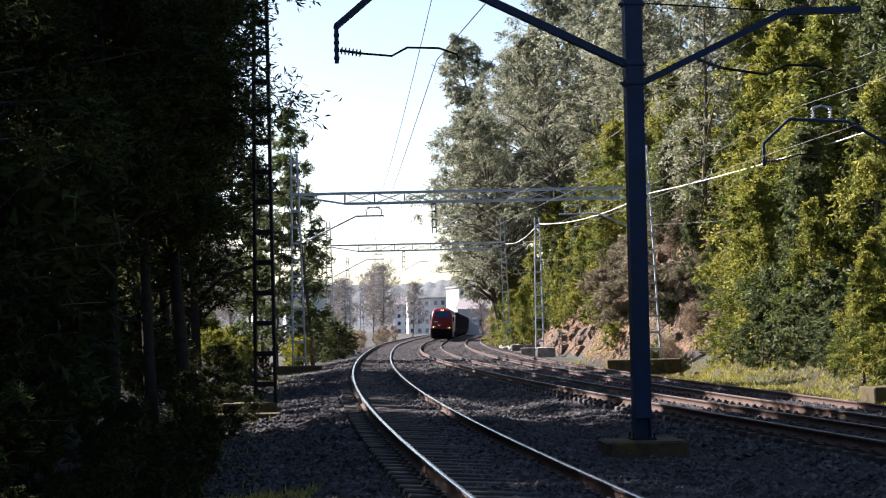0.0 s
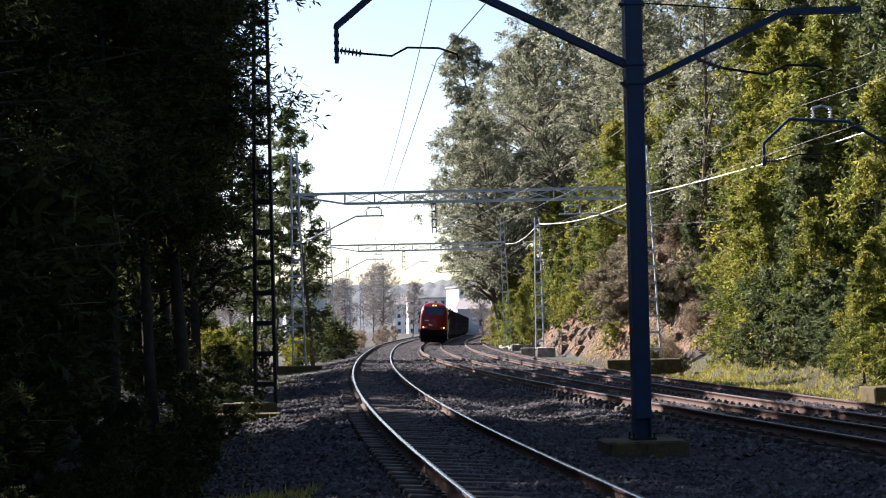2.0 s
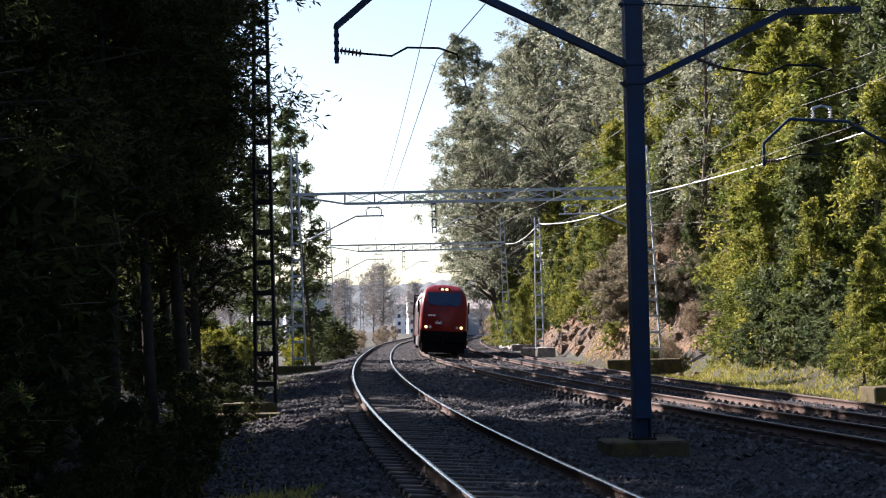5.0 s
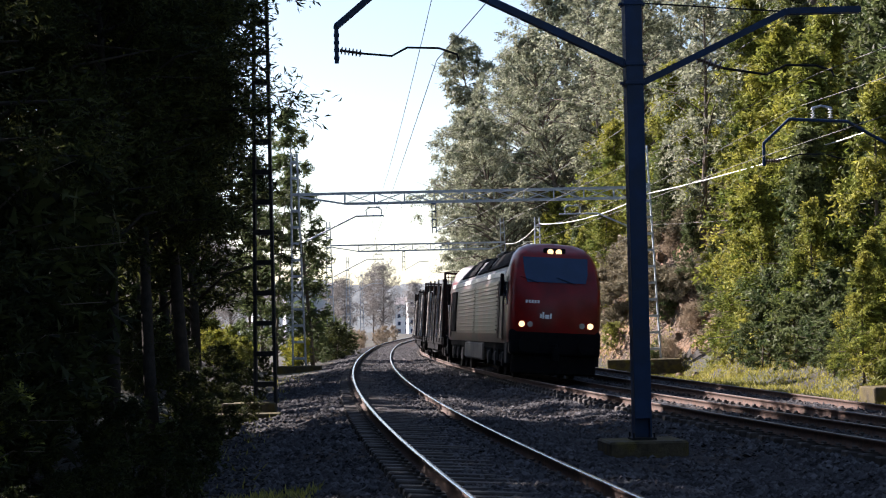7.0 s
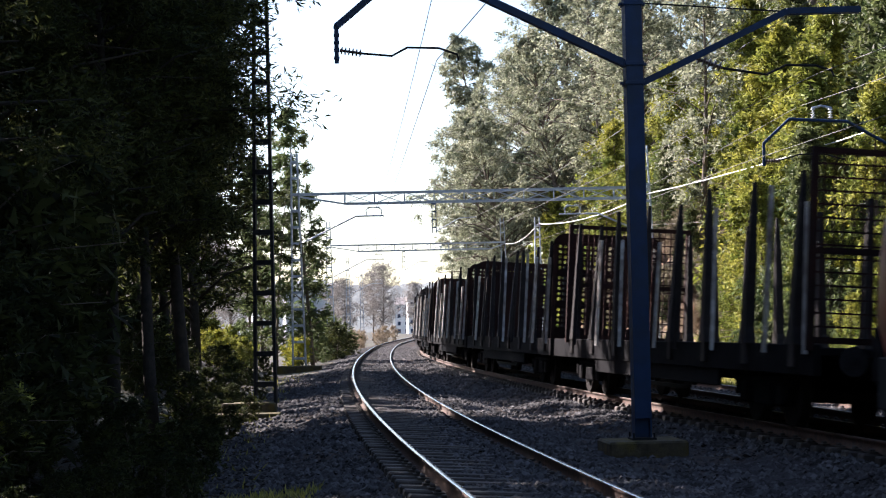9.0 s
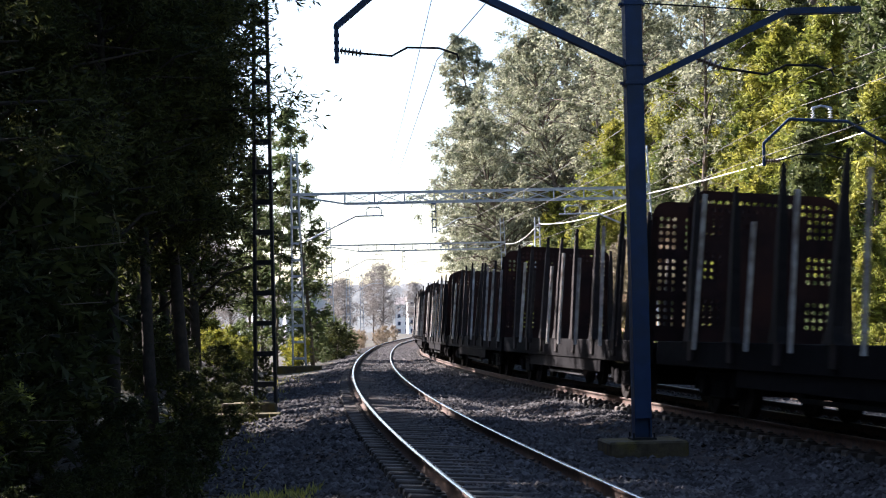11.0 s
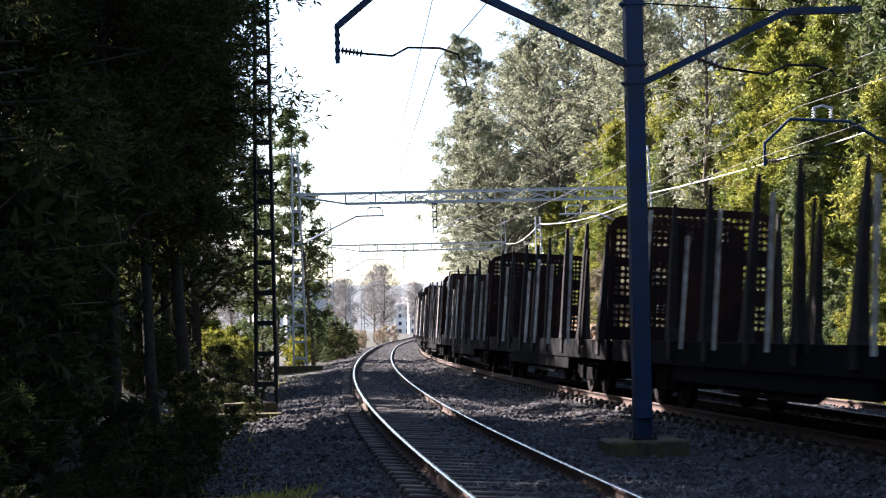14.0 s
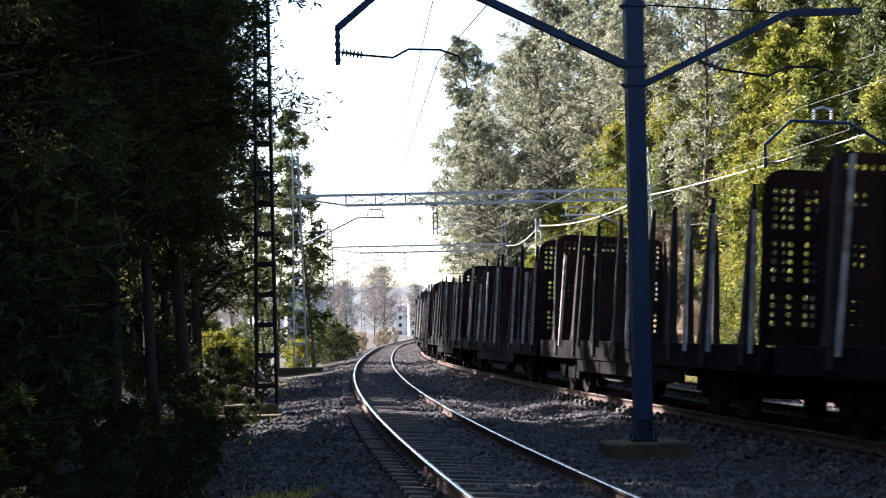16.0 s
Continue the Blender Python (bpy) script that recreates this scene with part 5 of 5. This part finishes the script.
for x, y, s in ((-7.3, 116, 0.95), (-7.9, 121, 1.1), (-7.0, 124, 0.7), (-9.0, 119, 1.2)):
    plant(BUSH[2], USED, x, y, s)
for x, y, s in ((-10.8, 85, 0.7), (-12.0, 87, 0.8), (-8.2, 93, 0.7)):
    plant(GOLD, USED, x, y, s)
for x, y, s in ((-8.8, 178, 0.5), (-9.6, 194, 0.6), (-8.4, 210, 0.6), (-7.9, 222, 0.7), (-7.2, 240, 0.7), (-10.6, 200, 0.7), (6.2, 186, 1.2), (7.0, 204, 1.4), (6.6, 222, 1.2), (7.6, 236, 1.5)):
    plant(REED, USED, x, y, s)
for k in range(40):
    y = 18.5 + 1.45 * k
    x = float(LINE_A.x_at(y)) - rnd.uniform(4.6, 7.4)
    if y < 37 or y > 45:
        plant(BUSH[2], USED, x, y, rnd.uniform(0.2, 0.6))
for k in range(46):  # low ferny growth over the bare soil
    y = 19.5 + 0.75 * k
    x = float(LINE_A.x_at(y)) - rnd.uniform(3.5, 5.4)
    plant(BUSH[2], USED, x, y, rnd.uniform(0.12, 0.30))
for x, y, s in ((11.4, 61, 0.9), (11.9, 57.5, 1.0), (12.3, 54, 0.9), (11.8, 51.5, 0.8), (11.5, 64, 0.7), (12.8, 56, 1.3), (12.6, 60, 1.3)):
    plant(BUSH[0], USED, x, y, s)
for x, y, s in ((11.9, 46, 0.7), (12.6, 47.5, 1.1), (12.2, 66, 0.6), (13.4, 48.5, 1.3)):
    plant(BUSH[1], USED, x, y, s)
for k in range(22):
    y = 96 + 4.2 * k
    plant(BUSH[1], USED, float(LINE_C.x_at(y)) + rnd.uniform(5.5, 9), y, rnd.uniform(0.5, 1.1))


def bird():
    """A small dark bird that darts down past the wires near the end."""
    t = new("bird")
    tagged(t, "small dark bird in flight above the tracks", "bird")
    bm = bmesh.new()
    rod(bm, [(0, 0.11, 0), (0, 0.07, 0.012), (0, 0, 0), (0, -0.07, 0), (0, -0.13, 0.005)], 0, 8, [0.006, 0.022, 0.028, 0.014, 0.008])
    part("body", bm, M["black"], t, smooth=True)
    for s in (-1, 1):
        bm = bmesh.new()
        q = [(0, 0.03, 0), (s * 0.07, 0.045, 0.02), (s * 0.16, -0.02, 0.03), (s * 0.07, -0.03, 0.015), (0, -0.035, 0)]
        a = [bm.verts.new(v) for v in q]
        b = [bm.verts.new((x, y, z + 0.006)) for x, y, z in q]
        bm.faces.new(a)
        bm.faces.new(b)
        for k in range(5):
            bm.faces.new((a[k], b[k], b[(k + 1) % 5], a[(k + 1) % 5]))
        bmesh.ops.recalc_face_normals(bm, faces=bm.faces)
        part("wing", bm, M["black"], t)
    return t


BIRD = bird()


def build_grass():
    """Blades on the verges."""
    rng = np.random.default_rng(9)
    n = 26000
    y = rng.uniform(36, 100, n)
    o = rng.uniform(2.8, 8.5, n)
    x = LINE_C.x_at(y) + o
    m = 700
    y2 = rng.uniform(18.5, 80, m)
    x2 = LINE_A.x_at(y2) - rng.uniform(2.9, 5.5, m)
    k = 1500
    x3, y3 = rng.uniform(-3.6, -1.6, k), rng.uniform(19.0, 21.4, k)
    x, y = np.concatenate([x, x2, x3]), np.concatenate([y, y2, y3])
    z = height(x, y)
    n = len(x)
    a = rng.uniform(0, 6.283, n)
    h = rng.uniform(0.04, 0.15, n)
    w = 0.014 * (1 + y / 60)
    dx, dy = np.cos(a) * w, np.sin(a) * w
    bx, by = rng.normal(0, 0.07, n), rng.normal(0, 0.07, n)
    v = np.stack([np.stack([x - dx, y - dy, z - 0.02], -1), np.stack([x + dx, y + dy, z - 0.02], -1), np.stack([x + bx, y + by, z + h], -1)], 1).reshape(-1, 3)
    ob = arrays("grass", v, np.arange(3 * n).reshape(-1, 3), M["grass"])
    tagged(ob, "short yellow-green grass on the verge", "grass", kind="stuff")


build_grass()


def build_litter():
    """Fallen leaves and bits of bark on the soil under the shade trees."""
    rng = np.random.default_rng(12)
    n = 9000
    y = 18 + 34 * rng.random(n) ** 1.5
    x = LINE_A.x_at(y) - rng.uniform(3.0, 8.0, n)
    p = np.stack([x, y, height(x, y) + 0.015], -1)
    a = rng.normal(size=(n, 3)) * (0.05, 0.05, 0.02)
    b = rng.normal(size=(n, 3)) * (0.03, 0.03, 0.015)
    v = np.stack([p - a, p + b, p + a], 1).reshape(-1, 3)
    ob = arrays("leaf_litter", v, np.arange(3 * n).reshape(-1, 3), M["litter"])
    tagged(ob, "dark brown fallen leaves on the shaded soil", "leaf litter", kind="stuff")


build_litter()

# ---- distance ----


def house(x, y, w, d, h, turn, mat, label, floors, bays, flat=True):
    t = new("building")
    t.matrix_basis = pose(x, y, -1, 0, 0, turn)
    tagged(t, label, "building", "far town buildings")
    bm = bmesh.new()
    box(bm, -w / 2, w / 2, -d / 2, d / 2, 0, h, 0)
    part("wall", bm, mat, t)
    bm = bmesh.new()
    if flat:
        box(bm, -w / 2 - 0.4, w / 2 + 0.4, -d / 2 - 0.4, d / 2 + 0.4, h, h + 0.5)
    else:
        q = [bm.verts.new(p) for p in ((-w / 2 - 0.5, -d / 2 - 0.5, h), (w / 2 + 0.5, -d / 2 - 0.5, h), (w / 2 + 0.5, d / 2 + 0.5, h), (-w / 2 - 0.5, d / 2 + 0.5, h), (-w / 2 - 0.5, 0, h + d * 0.3), (w / 2 + 0.5, 0, h + d * 0.3))]
        for f in ((0, 1, 5, 4), (2, 3, 4, 5), (0, 4, 3), (1, 2, 5), (0, 3, 2, 1)):
            bm.faces.new([q[i] for i in f])
    part("roof", bm, M["roof_tile"], t)
    for i in range(floors):
        for k in range(bays):
            bm = bmesh.new()
            xx = -w / 2 + (k + 0.5) * w / bays
            zz = (i + 0.5) * h / floors
            box(bm, xx - 0.6, xx + 0.6, -d / 2 - 0.08, -d / 2 + 0.1, zz - 0.7, zz + 0.8, 0)
            part("window", bm, M["glass"], t)


house(6.9, 560, 8.6, 12, 15.5, 20, M["wall_white"], "white apartment block beyond the bend", 5, 4)
house(-9.5, 620, 8, 10, 13, 6, M["wall_white"], "white town house beyond the bend", 4, 3)
house(-3.5, 640, 8, 10, 13.5, 4, M["wall_grey"], "grey apartment block beyond the bend", 4, 3)
house(-15, 680, 9, 10, 12, 0, M["wall_white"], "white town house beyond the bend", 4, 3, False)
house(-42, 520, 14, 12, 14, 10, M["wall_grey"], "grey building behind bare trees", 4, 4)
house(-56, 560, 16, 12, 11, 14, M["wall_white"], "pale building behind trees", 3, 5, False)
house(12, 410, 16, 9, 7.0, -14, M["wall_grey"], "grey shed with a pitched roof beside the line", 1, 4, False)


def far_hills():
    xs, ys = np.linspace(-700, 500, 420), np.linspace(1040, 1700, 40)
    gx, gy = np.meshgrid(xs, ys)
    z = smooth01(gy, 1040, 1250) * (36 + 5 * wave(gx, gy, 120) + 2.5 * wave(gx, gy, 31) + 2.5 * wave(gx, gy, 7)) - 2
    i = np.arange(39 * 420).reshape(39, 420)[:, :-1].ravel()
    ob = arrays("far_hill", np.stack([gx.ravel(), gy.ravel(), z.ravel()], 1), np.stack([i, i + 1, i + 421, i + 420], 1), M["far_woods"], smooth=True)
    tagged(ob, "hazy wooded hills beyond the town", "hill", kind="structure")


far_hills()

# old sleepers and rubble stacked beside the siding
bm = bmesh.new()
box(bm, -1.3, 1.3, -0.13, 0.13, 0, 0.16, 0.015)
plank = link("old_sleeper", bm, M["timber"])
tagged(plank, "grey old timber sleeper lying in a stack", "sleeper", "stacked old sleepers")
spots = [(k % 3 * 0.32, k // 3 * 0.17, (k * 37) % 9 - 4) for k in range(8)]
for k, (dy, dz, tw) in enumerate(spots):
    y = 138 + dy
    x = float(LINE_C.x_at(y)) + 3.9
    m = pose(x, y, float(height(x, y)) + dz, 0, 0, 8 + tw)
    if k == 0:
        plank.matrix_basis = m
    else:
        copy_thing(plank, m)


def rubble(x, y, r, k):
    rng = np.random.default_rng(200 + k)
    bm = bmesh.new()
    bmesh.ops.create_icosphere(bm, subdivisions=2, radius=r)
    for v in bm.verts:
        v.co *= 0.8 + 0.45 * rng.random()
        v.co.z *= 0.7
    ob = link("boulder", bm, M["pale_stone"])
    ob.matrix_basis = pose(x, y, float(height(x, y)) + r * 0.35, 0, 0, 40 * k)
    tagged(ob, "pale broken stone in a heap by the siding", "stone", "heap of broken stones")


def crag(x, y, r, k):
    """An angular block of the cutting."""
    rng = np.random.default_rng(300 + k)
    bm = bmesh.new()
    bmesh.ops.create_icosphere(bm, subdivisions=1 if r < 0.4 else 2, radius=r)
    for v in bm.verts:
        n = v.co.normalized()
        v.co = n * r * (0.75 + 0.3 * abs(math.sin(5 * n.x + k)) + 0.25 * rng.random())
    ob = link("rock", bm, M["rock"])
    ob.matrix_basis = pose(x, y, float(height(x, y)) - r * 0.25, 20 * k, 33 * k, 57 * k)
    tagged(ob, "angular brown rock jutting out of the cutting", "rock", "rocks of the cutting")


for k in range(90):
    y = 82 + (k * 7.9) % 48
    crag(float(LINE_C.x_at(y)) + 4.6 + (k * 1.37) % 7.5, y, 0.16 + 0.09 * (k % 6), k)
for k in range(40):  # dry brown scrub high on the cutting
    y = 88 + (k * 8.3) % 40
    plant(REED, USED, float(LINE_C.x_at(y)) + 7.5 + (k * 1.7) % 7, y, rnd.uniform(0.3, 0.6))
for k in range(46):  # grey scrub that hides most of the rock beyond the portal's mast
    y = 80 + (k * 6.1) % 26
    plant(SCRUB, USED, float(LINE_C.x_at(y)) + np.interp(y, TOE_Y, TOE) + 1.6 + (k * 1.9) % 7.0, y, rnd.uniform(0.5, 1.1))
for x, y, s in ((13.4, 92, 0.45), (14.6, 95, 0.6), (12.9, 98, 0.5), (14.0, 88, 0.45), (13.6, 102, 0.6)):
    plant(PINE[int(x * 3) % 2], USED, x, y, s)
for k in range(34):  # scrub rooted in the cutting
    y = 84 + (k * 11.3) % 44
    plant(BUSH[k % 2], USED, float(LINE_C.x_at(y)) + 5.5 + (k * 2.1) % 8, y, rnd.uniform(0.25, 0.7))

for k in range(16):
    y = 142 + (k * 2.3) % 14
    rubble(float(LINE_C.x_at(y)) + 2.2 + (k * 0.37) % 1.4, y, 0.28 + 0.06 * (k % 4), k)

motions()
